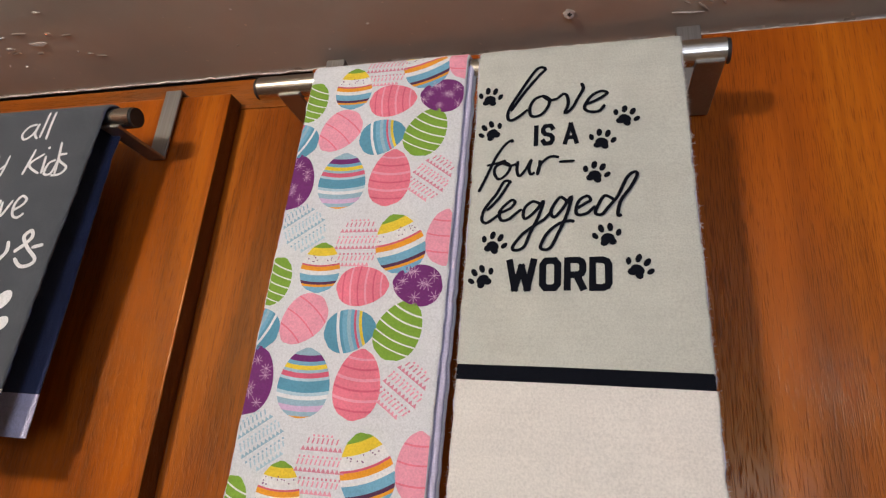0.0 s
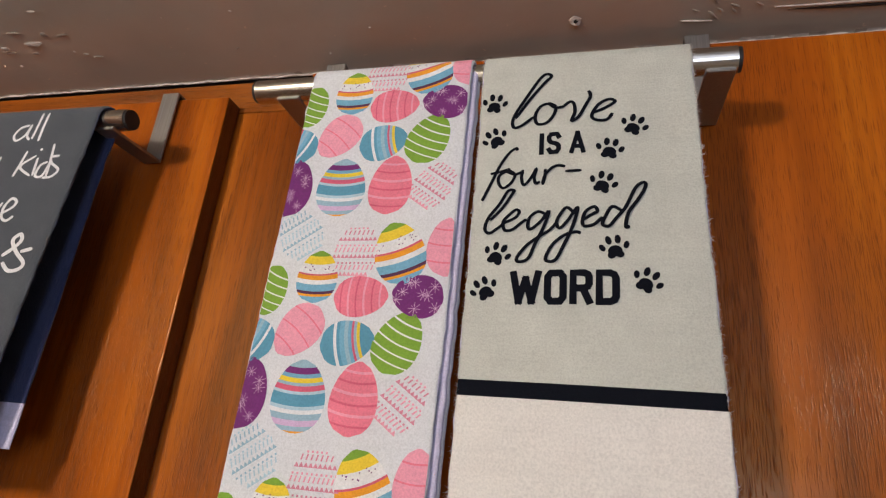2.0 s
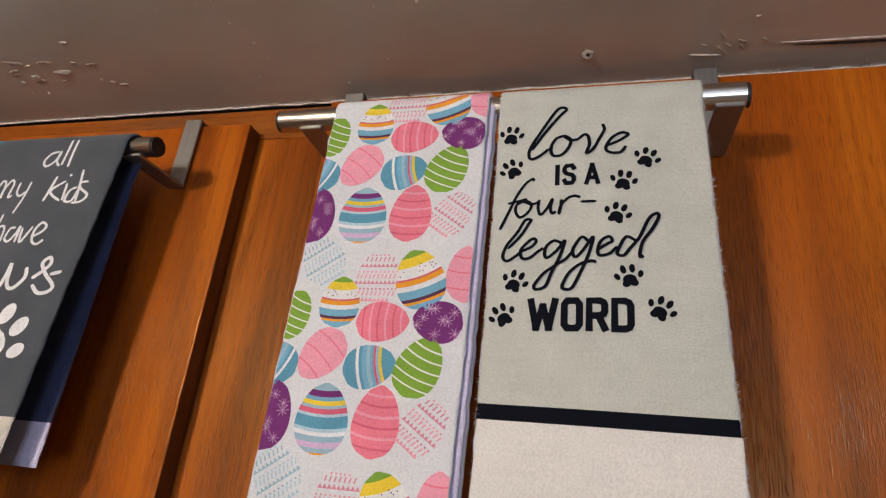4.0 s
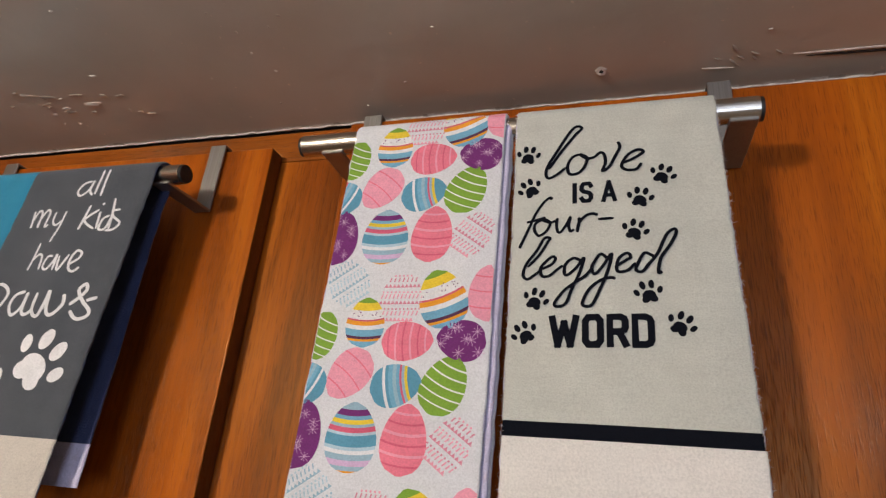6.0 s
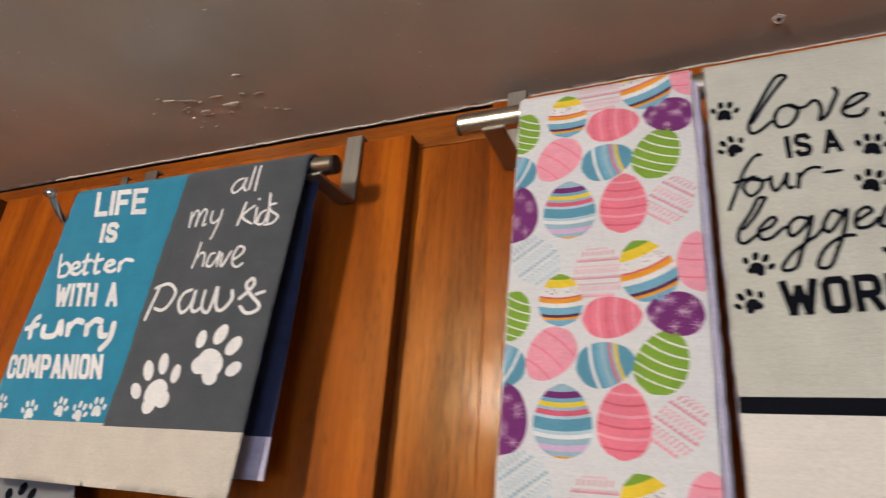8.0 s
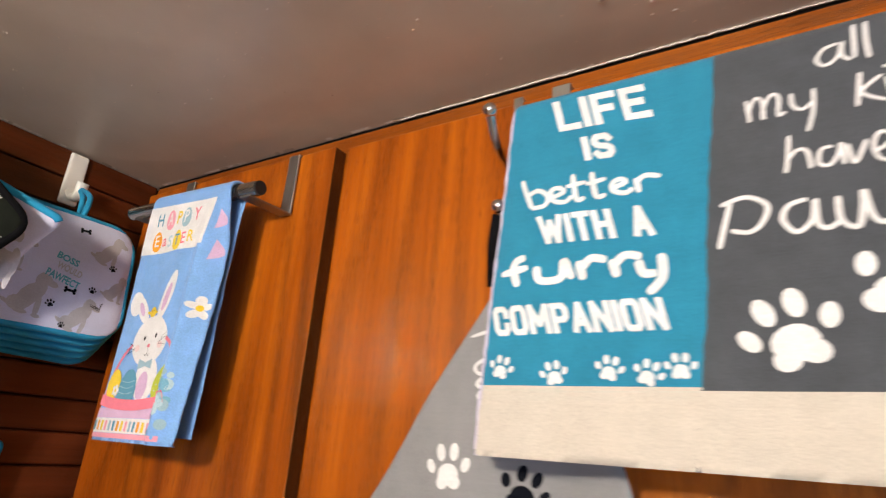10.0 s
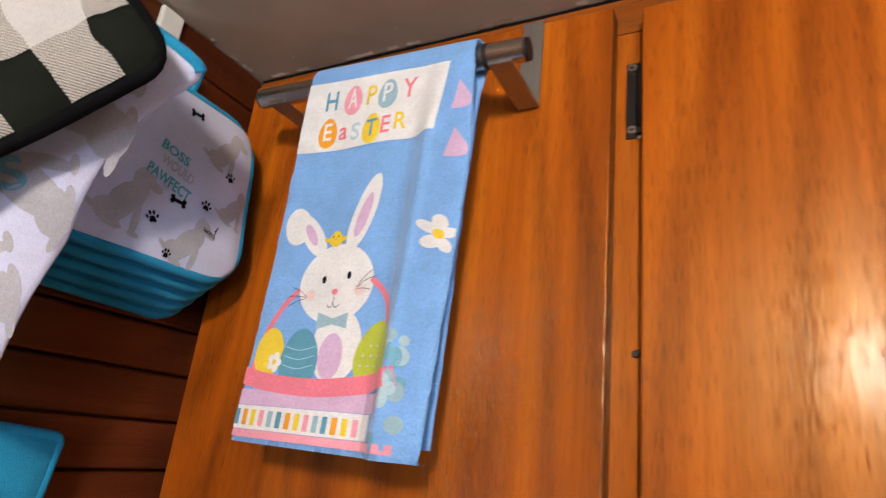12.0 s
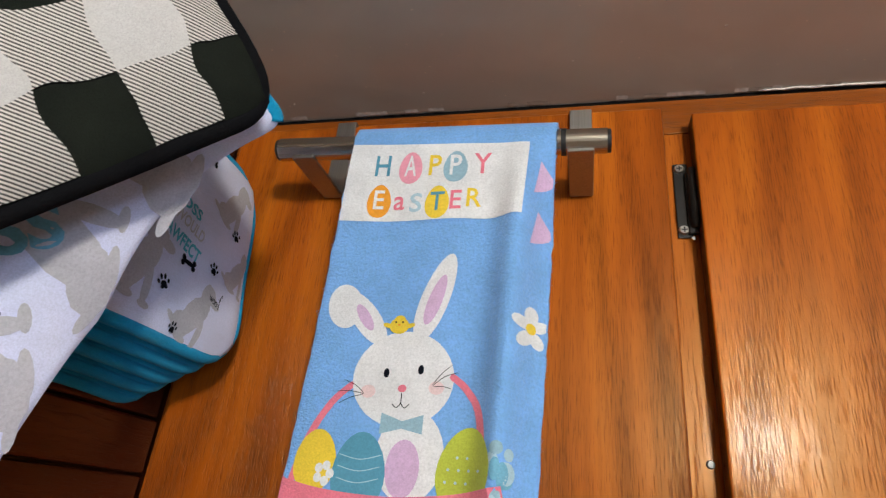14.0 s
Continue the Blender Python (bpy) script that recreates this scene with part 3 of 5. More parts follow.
def inner_fold(parent, d, side, reach, mat, depth=0.0045, h0=None, label="folded inner layer"):
    """The edge of an inner layer that peeps out along one side of a folded towel."""
    rnd = random.Random(d.seed + 31)
    pts = []
    hs = np.linspace(h0 or d.zf + 0.004, d.bar[1] + d.r * 1.35, 50)
    for h in hs:
        l, r = d.edges(min(h, 2.06))
        x = (r + reach if side > 0 else l - reach) + rnd.gauss(0, 0.0003)
        pts.append(d.at(x, h, -depth))
    v, f = tube(pts, 0.0027, 8, False, 0.7, (0, 1, 0))
    return raw("inner_layer", v, f, [mat], parent, label, smooth=True)


def fuzz(parent, d, sides, mat, count, reach, seed, bottom=False):
    """Loose terry fibres along the cloth's edges."""
    rnd = random.Random(seed)
    verts, faces = [], []
    for k in range(count):
        h = rnd.uniform(d.zf + 0.002, d.bar[1] + 0.012)
        l, r = d.edges(min(h, 2.06))
        side = rnd.choice(sides)
        x = (r if side > 0 else l) + rnd.uniform(-0.0012, 0.0002) * side
        p = Vector(d.at(x, h, rnd.uniform(-0.0035, 0.0002)))
        if bottom and rnd.random() < 0.3:
            p = Vector(d.at(rnd.uniform(l, r), d.zf + 0.001, rnd.uniform(-0.003, 0)))
            way = Vector((rnd.gauss(0, 0.6), rnd.gauss(-0.2, 0.4), -1)).normalized()
        else:
            way = Vector((side, rnd.gauss(-0.1, 0.5), rnd.gauss(0, 0.9))).normalized()
        ln = reach * rnd.uniform(0.3, 1.0)
        bend = Vector((rnd.gauss(0, 0.3), rnd.gauss(0, 0.3), rnd.gauss(0, 0.3))) * ln
        w = Vector((0.2, 0.4, 0.9)).cross(way).normalized() * 0.00014
        o = len(verts)
        m = p + way * ln * 0.5 + bend * 0.3
        e = p + way * ln + bend
        verts += [p + w, p - w, m - w * 0.8, m + w * 0.8, e]
        faces += [(o, o + 1, o + 2, o + 3), (o + 3, o + 2, o + 4)]
    ob = raw("fuzz", verts, faces, [mat], parent, "loose terry fibres")
    return tagged(ob, kind="stuff")


def print_mesh(name, d, flat, faces, mats, parent, index=None, off=0.0006, label="", fit=True):
    """Flat shapes laid on the cloth: flat holds (x, h)."""
    vs = []
    dx, dh = d.shift
    for x, h, *lift in flat:
        x, h = x + dx, h + dh
        if fit:
            x = d.fit(x, h)
        vs.append(d.at(x, h, off + sum(lift)))
    return raw(name, vs, faces, mats, parent, label, index)


def disc(cx, cy, rx, ry, ang=0.0, n=28, rings=5, egg=0.0):
    """An oval (egg: narrower at its upper end) as rings of faces."""
    pts, faces = [(cx, cy)], []
    ca, sa = math.cos(ang), math.sin(ang)
    for k in range(1, rings + 1):
        for j in range(n):
            w = 2 * math.pi * j / n
            q = math.sin(w) * k / rings
            p = math.cos(w) * k / rings * (1 - egg * math.sin(w))
            x, y = p * rx, q * ry
            pts.append((cx + x * ca - y * sa, cy + x * sa + y * ca))
    for j in range(n):
        faces.append((0, 1 + j, 1 + (j + 1) % n))
    for k in range(rings - 1):
        for j in range(n):
            a, b = 1 + k * n + j, 1 + k * n + (j + 1) % n
            faces.append((a, a + n, b + n, b))
    return pts, faces


def ribbon(path, width, taper=0.35):
    """A pen stroke with rounded ends along a flat line."""
    pts = [np.array(p, float) for p in path]
    n = len(pts)
    flat, faces = [], []
    for i, p in enumerate(pts):
        tdir = pts[min(i + 1, n - 1)] - pts[max(i - 1, 0)]
        ln = math.hypot(*tdir) or 1e-9
        nx, ny = -tdir[1] / ln, tdir[0] / ln
        edge = min(i, n - 1 - i)
        w = width / 2 * (1 if edge > 1 else (0.55 if edge == 0 else 0.9)) * (1 - taper * abs(tdir[0]) / ln * 0.5)
        flat += [(p[0] + nx * w, p[1] + ny * w), (p[0] - nx * w, p[1] - ny * w)]
    faces = [(2 * i, 2 * i + 1, 2 * i + 3, 2 * i + 2) for i in range(n - 1)]
    return flat, faces


# pen strokes of a joined hand; x-height 1
HAND = {
    "a": ("0.68,0.9 0.38,1.02 0.08,0.6 0.2,0.04 0.5,0.2 0.7,1.0 0.66,0.3 0.8,0.02 1.0,0.25", 0.95),
    "b": ("0.1,2.0 0.08,0.15 0.35,0 0.66,0.35 0.55,0.9 0.28,0.95 0.1,0.6", 0.78),
    "d": ("0.65,0.9 0.35,1.02 0.08,0.6 0.2,0.04 0.5,0.2 0.72,1.0 0.95,2.05 0.75,1.0 0.72,0.25 0.88,0.03 1.05,0.2", 0.98),
    "e": ("0.0,0.35 0.45,0.5 0.62,0.85 0.4,1.02 0.12,0.7 0.12,0.25 0.4,0 0.85,0.35", 0.82),
    "f": ("0.95,1.75 0.8,2.1 0.5,1.7 0.25,0.6 0.05,-0.6 -0.1,-0.95|-0.05,0.9 0.3,1.0 0.65,1.02", 0.58),
    "g": ("0.65,0.9 0.35,1.02 0.08,0.6 0.2,0.08 0.5,0.22 0.68,0.98 0.55,-0.2 0.25,-0.95 -0.05,-1.0 -0.1,-0.65 0.4,-0.15 0.92,0.3", 0.86),
    "h": ("0.15,2.0 0.08,0.0 0.2,0.7 0.5,1.0 0.62,0.6 0.62,0.12 0.82,0.08", 0.82),
    "i": ("0.1,1.0 0.08,0.2 0.2,0.0 0.4,0.2|0.12,1.42 0.15,1.52", 0.42),
    "k": ("0.12,2.0 0.06,0.0 0.12,0.5 0.58,1.0|0.2,0.58 0.58,0.02 0.8,0.12", 0.8),
    "l": ("-0.1,0.2 0.3,0.8 0.62,1.75 0.52,2.1 0.3,1.8 0.1,0.8 0.1,0.2 0.32,0.0 0.65,0.3", 0.62),
    "m": ("0.05,1.0 0.08,0.0 0.2,0.8 0.45,1.0 0.5,0.6 0.48,0.0 0.6,0.8 0.88,1.0 0.93,0.5 0.95,0.05 1.1,0.1", 1.12),
    "o": ("0.55,1.0 0.2,0.85 0.06,0.4 0.25,0.0 0.6,0.1 0.75,0.6 0.55,1.0 0.62,0.8 0.95,0.8", 0.9),
    "p": ("0.1,1.0 0.05,-0.9|0.06,0.5 0.35,1.02 0.7,0.8 0.62,0.18 0.3,0.0 0.08,0.15", 0.86),
    "P": ("0.12,1.9 0.05,0.0|0.05,1.75 0.5,2.0 0.82,1.6 0.55,1.1 0.1,1.0", 0.9),
    "r": ("0.05,1.0 0.12,0.5 0.1,0.0 0.2,0.6 0.5,1.0 0.75,0.92", 0.8),
    "s": ("0.62,0.92 0.32,1.02 0.15,0.75 0.5,0.42 0.5,0.1 0.2,-0.02 0.0,0.12", 0.72),
    "t": ("0.22,1.7 0.15,0.2 0.35,0.0 0.55,0.15|-0.05,1.05 0.5,1.1", 0.52),
    "u": ("0.0,0.95 0.06,0.3 0.3,0.0 0.6,0.3 0.74,1.0 0.7,0.3 0.85,0.02 1.05,0.3", 1.0),
    "v": ("0.0,0.8 0.15,1.0 0.25,0.6 0.32,0.0 0.62,0.5 0.78,1.0 0.86,0.85 1.0,0.9", 0.95),
    "w": ("0.0,0.95 0.1,0.2 0.3,0.02 0.5,0.4 0.55,0.9 0.6,0.2 0.8,0.02 1.0,0.5 1.05,1.0", 1.16),
    "y": ("0.0,1.0 0.1,0.35 0.35,0.1 0.6,0.4 0.7,1.0 0.6,-0.2 0.3,-0.9 0.05,-0.9", 0.8),
    "-": ("0.1,0.6 0.75,0.62", 0.9),
}


def hand_word(text, width_to):
    """Strokes of a word in the joined hand, scaled to a width; returns paths and the scale used."""
    x, paths = 0.0, []
    for ch in text:
        strokes, adv = HAND[ch]
        for st in strokes.split("|"):
            pts = [tuple(float(v) for v in p.split(",")) for p in st.split()]
            paths.append([(x + a, b) for a, b in pts])
        x += adv
    lo = min(p[0] for s in paths for p in s)
    hi = max(p[0] for s in paths for p in s)
    k = width_to / (hi - lo)
    return [[((a - lo) * k, b * k) for a, b in s] for s in paths], k


# whole words in their own hand: strokes in units of the word's width
PEN = {
    "love": "0.03,0.11 0.16,0.31 0.31,0.51 0.38,0.59 0.33,0.62 0.26,0.56 0.11,0.31 0.02,0.15 0,0.05 0.03,0 0.11,0.03 0.21,0.11|0.36,0.26 0.28,0.23 0.23,0.13 0.25,0.03 0.34,0.03 0.41,0.11 0.43,0.21 0.36,0.26 0.43,0.2 0.52,0.21|0.51,0.21 0.57,0.26 0.61,0.23 0.62,0.13 0.59,0.03 0.66,0.08 0.72,0.2 0.77,0.31 0.75,0.38|0.79,0.11 0.9,0.16 1,0.23 0.98,0.26 0.93,0.26 0.85,0.21 0.79,0.11 0.79,0.05 0.85,0.02 0.93,0.03 0.98,0.1",
    "four-": "0.34,0.57 0.33,0.6 0.26,0.55 0.17,0.41 0.1,0.24 0.03,0.07 0,0|0.07,0.31 0.17,0.33 0.28,0.36|0.24,0.33 0.17,0.29 0.16,0.21 0.21,0.14 0.29,0.19 0.33,0.28 0.28,0.33 0.24,0.33 0.33,0.29 0.4,0.31|0.41,0.34 0.4,0.24 0.43,0.16 0.5,0.24 0.55,0.34 0.53,0.24 0.55,0.17 0.59,0.19|0.64,0.33 0.64,0.26 0.62,0.16 0.64,0.26 0.71,0.34 0.78,0.36 0.84,0.34|0.84,0.29 1,0.29",
    "legged": "0.03,0.29 0.11,0.38 0.17,0.48 0.18,0.5 0.14,0.5 0.09,0.41 0.02,0.31 0,0.23 0.03,0.2 0.08,0.23 0.13,0.27|0.12,0.27 0.19,0.3 0.22,0.34 0.2,0.36 0.16,0.33 0.12,0.28 0.13,0.22 0.18,0.22 0.23,0.26 0.27,0.29|0.39,0.32 0.34,0.34 0.29,0.3 0.28,0.24 0.3,0.22 0.36,0.27 0.41,0.34 0.38,0.23 0.33,0.12 0.29,0.02 0.23,0 0.22,0.03 0.28,0.11 0.36,0.17 0.42,0.21 0.47,0.27|0.56,0.33 0.52,0.36 0.48,0.31 0.46,0.26 0.48,0.22 0.53,0.27 0.59,0.36 0.56,0.23 0.51,0.11 0.46,0.01 0.41,0 0.4,0.03 0.44,0.11 0.51,0.17 0.58,0.19 0.61,0.18|0.62,0.27 0.68,0.31 0.71,0.33 0.69,0.36 0.64,0.33 0.62,0.27 0.63,0.23 0.69,0.24 0.74,0.29|0.86,0.33 0.8,0.36 0.76,0.3 0.74,0.24 0.78,0.23 0.82,0.28 0.88,0.36 0.94,0.49 0.99,0.53 1,0.5 0.96,0.42 0.9,0.33 0.88,0.26 0.88,0.22 0.9,0.23",
    "all": "0.44,0.56 0.15,0.48 0,0.22 0.15,0.04 0.41,0.22 0.52,0.56 0.48,0.22 0.63,0.04|0.78,0.96 0.74,0.52 0.7,0.07|1,0.96 0.96,0.48 0.96,0",
    "my": "0,0.84 0.03,0.41 0.03,0.62 0.14,0.84 0.24,0.76 0.24,0.41 0.24,0.59 0.38,0.84 0.49,0.76 0.46,0.43 0.57,0.46|0.68,0.78 0.68,0.54 0.81,0.43 0.97,0.54|1,0.78 0.95,0.35 0.84,0",
    "kids": "0.1,0.62 0.05,0.31 0,0.03|0.36,0.51 0.08,0.26 0.38,0.05|0.41,0.46 0.44,0.05|0.41,0.67 0.44,0.62|0.69,0.36 0.54,0.28 0.51,0.05 0.67,0.05 0.74,0.31|0.69,0.77 0.74,0.38 0.77,0.03|0.92,0.49 0.74,0.46 0.79,0.33 1,0.18 0.9,0.03 0.69,0",
    "have": "0.07,0.49 0.04,0.25 0,0.04|0.02,0.18 0.13,0.29 0.22,0.25 0.24,0.04|0.45,0.25 0.35,0.24 0.31,0.09 0.4,0.04 0.49,0.15 0.53,0.27 0.53,0.02|0.58,0.25 0.62,0.02 0.75,0.27|0.8,0.11 0.93,0.2 0.96,0.29 0.87,0.33 0.8,0.2 0.82,0.05 0.91,0 1,0.07",
    "paws": "0.07,0.25 0.03,0.11 0,0|0.02,0.23 0.14,0.26 0.23,0.2 0.2,0.11 0.14,0.07 0.06,0.09|0.4,0.2 0.32,0.18 0.29,0.11 0.34,0.04 0.41,0.09 0.43,0.19 0.43,0.07 0.47,0.04 0.52,0.07|0.52,0.19 0.52,0.07 0.58,0.03 0.61,0.13 0.62,0.2 0.64,0.07 0.69,0.04 0.75,0.11 0.74,0.18|0.8,0.11 0.86,0.16 0.9,0.21 0.88,0.25 0.84,0.21 0.89,0.14 0.97,0.07 0.95,0.03 0.88,0.02 0.82,0.07|0.92,0.14 1,0.16",
    "better": "0,0.25 0.04,0.13 0.09,0|0.04,0.1 0.13,0.14 0.21,0.08 0.19,0.01 0.09,0|0.24,0.06 0.33,0.09 0.3,0.13 0.24,0.12 0.25,0.04 0.34,0.01 0.4,0.05|0.4,0.22 0.43,0.02 0.49,0.02|0.35,0.13 0.5,0.14|0.54,0.21 0.57,0.02 0.64,0.02|0.5,0.12 0.64,0.14|0.69,0.06 0.77,0.09 0.74,0.12 0.69,0.1 0.69,0.04 0.77,0.01 0.82,0.04|0.84,0.11 0.86,0|0.84,0.07 0.9,0.12 1,0.1",
    "furry": "0.17,0.29 0.11,0.27 0.09,0.21 0.12,0.1|0,0.19 0.19,0.22|0.25,0.22 0.27,0.13 0.37,0.12 0.42,0.15 0.43,0.24 0.48,0.12|0.52,0.23 0.55,0.11|0.54,0.18 0.6,0.24 0.69,0.22|0.72,0.22 0.75,0.11|0.73,0.18 0.8,0.24 0.89,0.22|0.87,0.2 0.9,0.12 0.97,0.12|1,0.23 1,0.09 0.92,0",
}


def pen_word(d, text, x, h, width, pen, mat, parent, taper=0.25):
    flat, faces = [], []
    for k, stroke in enumerate(PEN[text].split("|")):
        pts = [tuple(float(v) * width for v in p.split(",")) for p in stroke.split()]
        f, q = ribbon([(x + a, h + b) for a, b in spline(pts, 6)], pen, taper)
        o = len(flat)
        flat += [(a, b, 0.00004 * k + 0.000002 * i) for i, (a, b) in enumerate(f)]
        faces += [tuple(o + i for i in face) for face in q]
    return print_mesh("lettering", d, flat, faces, [mat], parent, off=0.0004, label="handwritten word " + text)


# condensed capitals: strokes in a unit box, and their relative widths
BLOCK = {
    "A": ("0,0 0.5,1|1,0 0.5,1|0.2,0.28 0.8,0.28", 1.0), "C": ("1,0.68 1,0.86 0.8,1 0.2,1 0,0.86 0,0.14 0.2,0 0.8,0 1,0.14 1,0.32", 0.95),
    "D": ("0,0 0,1 0.65,1 0.9,0.94 1,0.82 1,0.18 0.9,0.06 0.65,0 0,0", 1.0), "E": ("1,1 0,1 0,0 1,0|0,0.52 0.8,0.52", 0.85), "F": ("1,1 0,1 0,0|0,0.5 0.8,0.5", 0.85),
    "H": ("0,0 0,1|1,0 1,1|0,0.5 1,0.5", 1.0), "I": ("0,0 0,1", 0.0), "L": ("0,1 0,0 1,0", 0.8), "M": ("0,0 0,1|0,1 0.5,0.3|1,1 0.5,0.3|1,0 1,1", 1.3),
    "N": ("0,0 0,1|0,1 1,0|1,0 1,1", 1.05), "O": ("0.5,1 0.2,1 0,0.86 0,0.14 0.2,0 0.8,0 1,0.14 1,0.86 0.8,1 0.5,1", 0.98),
    "P": ("0,0 0,1 0.75,1 1,0.86 1,0.58 0.75,0.44 0,0.44", 0.95), "R": ("0,0 0,1 0.7,1 0.92,0.94 1,0.84 1,0.62 0.92,0.52 0.7,0.46 0,0.46|0.6,0.46 1,0", 0.98),
    "S": ("1,0.84 0.8,1 0.2,1 0,0.85 0,0.68 0.2,0.55 0.8,0.45 1,0.32 1,0.15 0.8,0 0.2,0 0,0.16", 1.0),
    "T": ("0,1 1,1|0.5,1 0.5,0", 0.95), "W": ("0,1 0.24,0|0.5,0.8 0.24,0|0.5,0.8 0.76,0|1,1 0.76,0", 1.6), " ": ("", 0.5),
}


def thick_line(pts, width):
    """A line of even width with mitred corners and square ends."""
    pts = [np.array(p, float) for p in pts]
    n, flat = len(pts), []
    for i, p in enumerate(pts):
        a = p - pts[i - 1] if i else pts[1] - p
        b = pts[i + 1] - p if i < n - 1 else a
        a, b = a / np.hypot(*a), b / np.hypot(*b)
        na, nb = np.array((-a[1], a[0])), np.array((-b[1], b[0]))
        m = na + nb
        m = m / max(0.3, np.hypot(*m))
        k = width / 2 / max(0.8, float(m @ na))
        end = -a * width * 0.42 if i == 0 else b * width * 0.42 if i == n - 1 else 0.0
        flat += [tuple(p + m * k + end), tuple(p - m * k + end)]
    return flat, [(2 * i, 2 * i + 1, 2 * i + 3, 2 * i + 2) for i in range(n - 1)]


def block_word(d, text, x, h, width, height, pen, mat, parent, rise=0.0, lean=0.0, gap=0.5):
    """A word in condensed capitals; rise: slope of its foot; lean: shear of its uprights."""
    total = sum(BLOCK[c][1] for c in text)
    gap = pen * (1 + gap)
    unit = (width - pen - gap * (len(text) - 1)) / total
    flat, faces, at = [], [], pen / 2
    for c in text:
        strokes, w = BLOCK[c]
        for k, st in enumerate(v for v in strokes.split("|") if v):
            pts = [(at + float(p.split(",")[0]) * w * unit, pen / 2 + float(p.split(",")[1]) * (height - pen)) for p in st.split()]
            f, q = thick_line(pts, pen)
            o = len(flat)
            flat += [(x + a + b * lean, h + b + a * rise, 0.00004 * k + 0.000003 * i) for i, (a, b) in enumerate(f)]
            faces += [tuple(o + i for i in g) for g in q]
        at += w * unit + gap
    return print_mesh("lettering", d, flat, faces, [mat], parent, off=0.0004, label="printed word " + text)


def type_flat(text, bold=0.02):
    """Flat verts and faces of a word in the built-in font, about its lower left corner, one unit high."""
    cu = bpy.data.curves.new("word", "FONT")
    cu.body, cu.size, cu.offset, cu.resolution_u = text, 1.0, bold, 3
    ob = new("word", cu)
    me = bpy.data.meshes.new_from_object(ob.evaluated_get(bpy.context.evaluated_depsgraph_get()))
    pts = np.array([v.co[:2] for v in me.vertices])
    faces = [tuple(p.vertices) for p in me.polygons]
    bpy.data.objects.remove(ob)
    bpy.data.curves.remove(cu)
    bpy.data.meshes.remove(me)
    pts -= pts.min(axis=0)
    return pts / pts.max(axis=0), faces


def typed(d, text, x, h, width, height, mat, parent, bold=0.02, rise=0.0, slant=0.0, off=0.0007):
    pts, faces = type_flat(text, bold)
    flat = [(x + a * width + b * slant * height, h + b * height + a * width * rise) for a, b in pts]
    return print_mesh("lettering", d, flat, faces, [mat], parent, off=off, label="printed word " + text)


def paw(d, x, h, size, ang, mat, parent, off=0.0004):
    """A paw mark: a three-lobed pad and four toes."""
    flat, faces = [], []
    a = radians(ang)
    shapes = [(0.0, -0.13, 0.24, 0.20, 0), (-0.13, -0.26, 0.15, 0.13, 0.4), (0.13, -0.26, 0.15, 0.13, -0.4),
              (-0.40, 0.03, 0.095, 0.14, 0.45), (-0.155, 0.27, 0.105, 0.165, 0.12), (0.155, 0.27, 0.105, 0.165, -0.12), (0.40, 0.03, 0.095, 0.14, -0.45)]
    for i, (px, py, rx, ry, t) in enumerate(shapes):
        p, f = disc(px, py, rx, ry, t, 14, 2)
        o = len(flat)
        flat += [(x + size * (u * math.cos(a) - v * math.sin(a)), h + size * (u * math.sin(a) + v * math.cos(a))) for u, v in p]
        faces += [tuple(o + k for k in q) for q in f]
    return print_mesh("paw_print", d, flat, faces, [mat], parent, off=off)


# ---- towel with printed eggs ----
EGG_BANDS = {
    "pink": [(-1.0, PINK), (-0.72, ROSE), (-0.66, PINK), (-0.42, PALE_PINK), (-0.34, PINK), (-0.12, ROSE), (-0.06, PINK), (0.16, PALE_PINK), (0.24, PINK), (0.45, ROSE), (0.5, PINK), (0.7, PALE_PINK), (0.76, PINK)],
    "rose": [(-1.0, PALE_PINK), (-0.5, PINK), (-0.44, PALE_PINK), (0.1, PINK), (0.15, PALE_PINK), (0.6, PINK), (0.65, PALE_PINK)],
    "green": [(-1.0, GREEN), (-0.62, WHITE), (-0.57, GREEN), (-0.30, WHITE), (-0.25, GREEN), (0.02, WHITE), (0.07, GREEN), (0.34, WHITE), (0.39, GREEN), (0.64, WHITE), (0.69, GREEN)],
    "purple": [(-1.0, PURPLE)],
    "blue": [(-1.0, TEALBLUE), (-0.42, WHITE), (-0.30, TEALBLUE), (-0.18, SKY), (0.0, STEELBLUE), (0.14, SKY), (0.26, ROSE), (0.34, STEELBLUE), (0.44, YELLOW), (0.54, TEALBLUE)],
    "big": [(-1.0, ORANGE), (-0.93, STEELBLUE), (-0.78, LILAC), (-0.60, STEELBLUE), (-0.42, WHITE), (-0.30, PALE_BLUE), (-0.2, TEALBLUE), (0.12, PALE_BLUE), (0.2, ROSE), (0.34, STEELBLUE), (0.42, YELLOW), (0.54, SKY), (0.64, PURPLE), (0.80, STEELBLUE)],
    "small": [(-1.0, SKY), (-0.72, ORANGE), (-0.62, PLUM), (-0.50, SKY), (-0.22, WHITE), (-0.05, ORANGE), (0.12, ROSE), (0.18, WHITE), (0.52, YELLOW), (0.80, GREEN)],
}
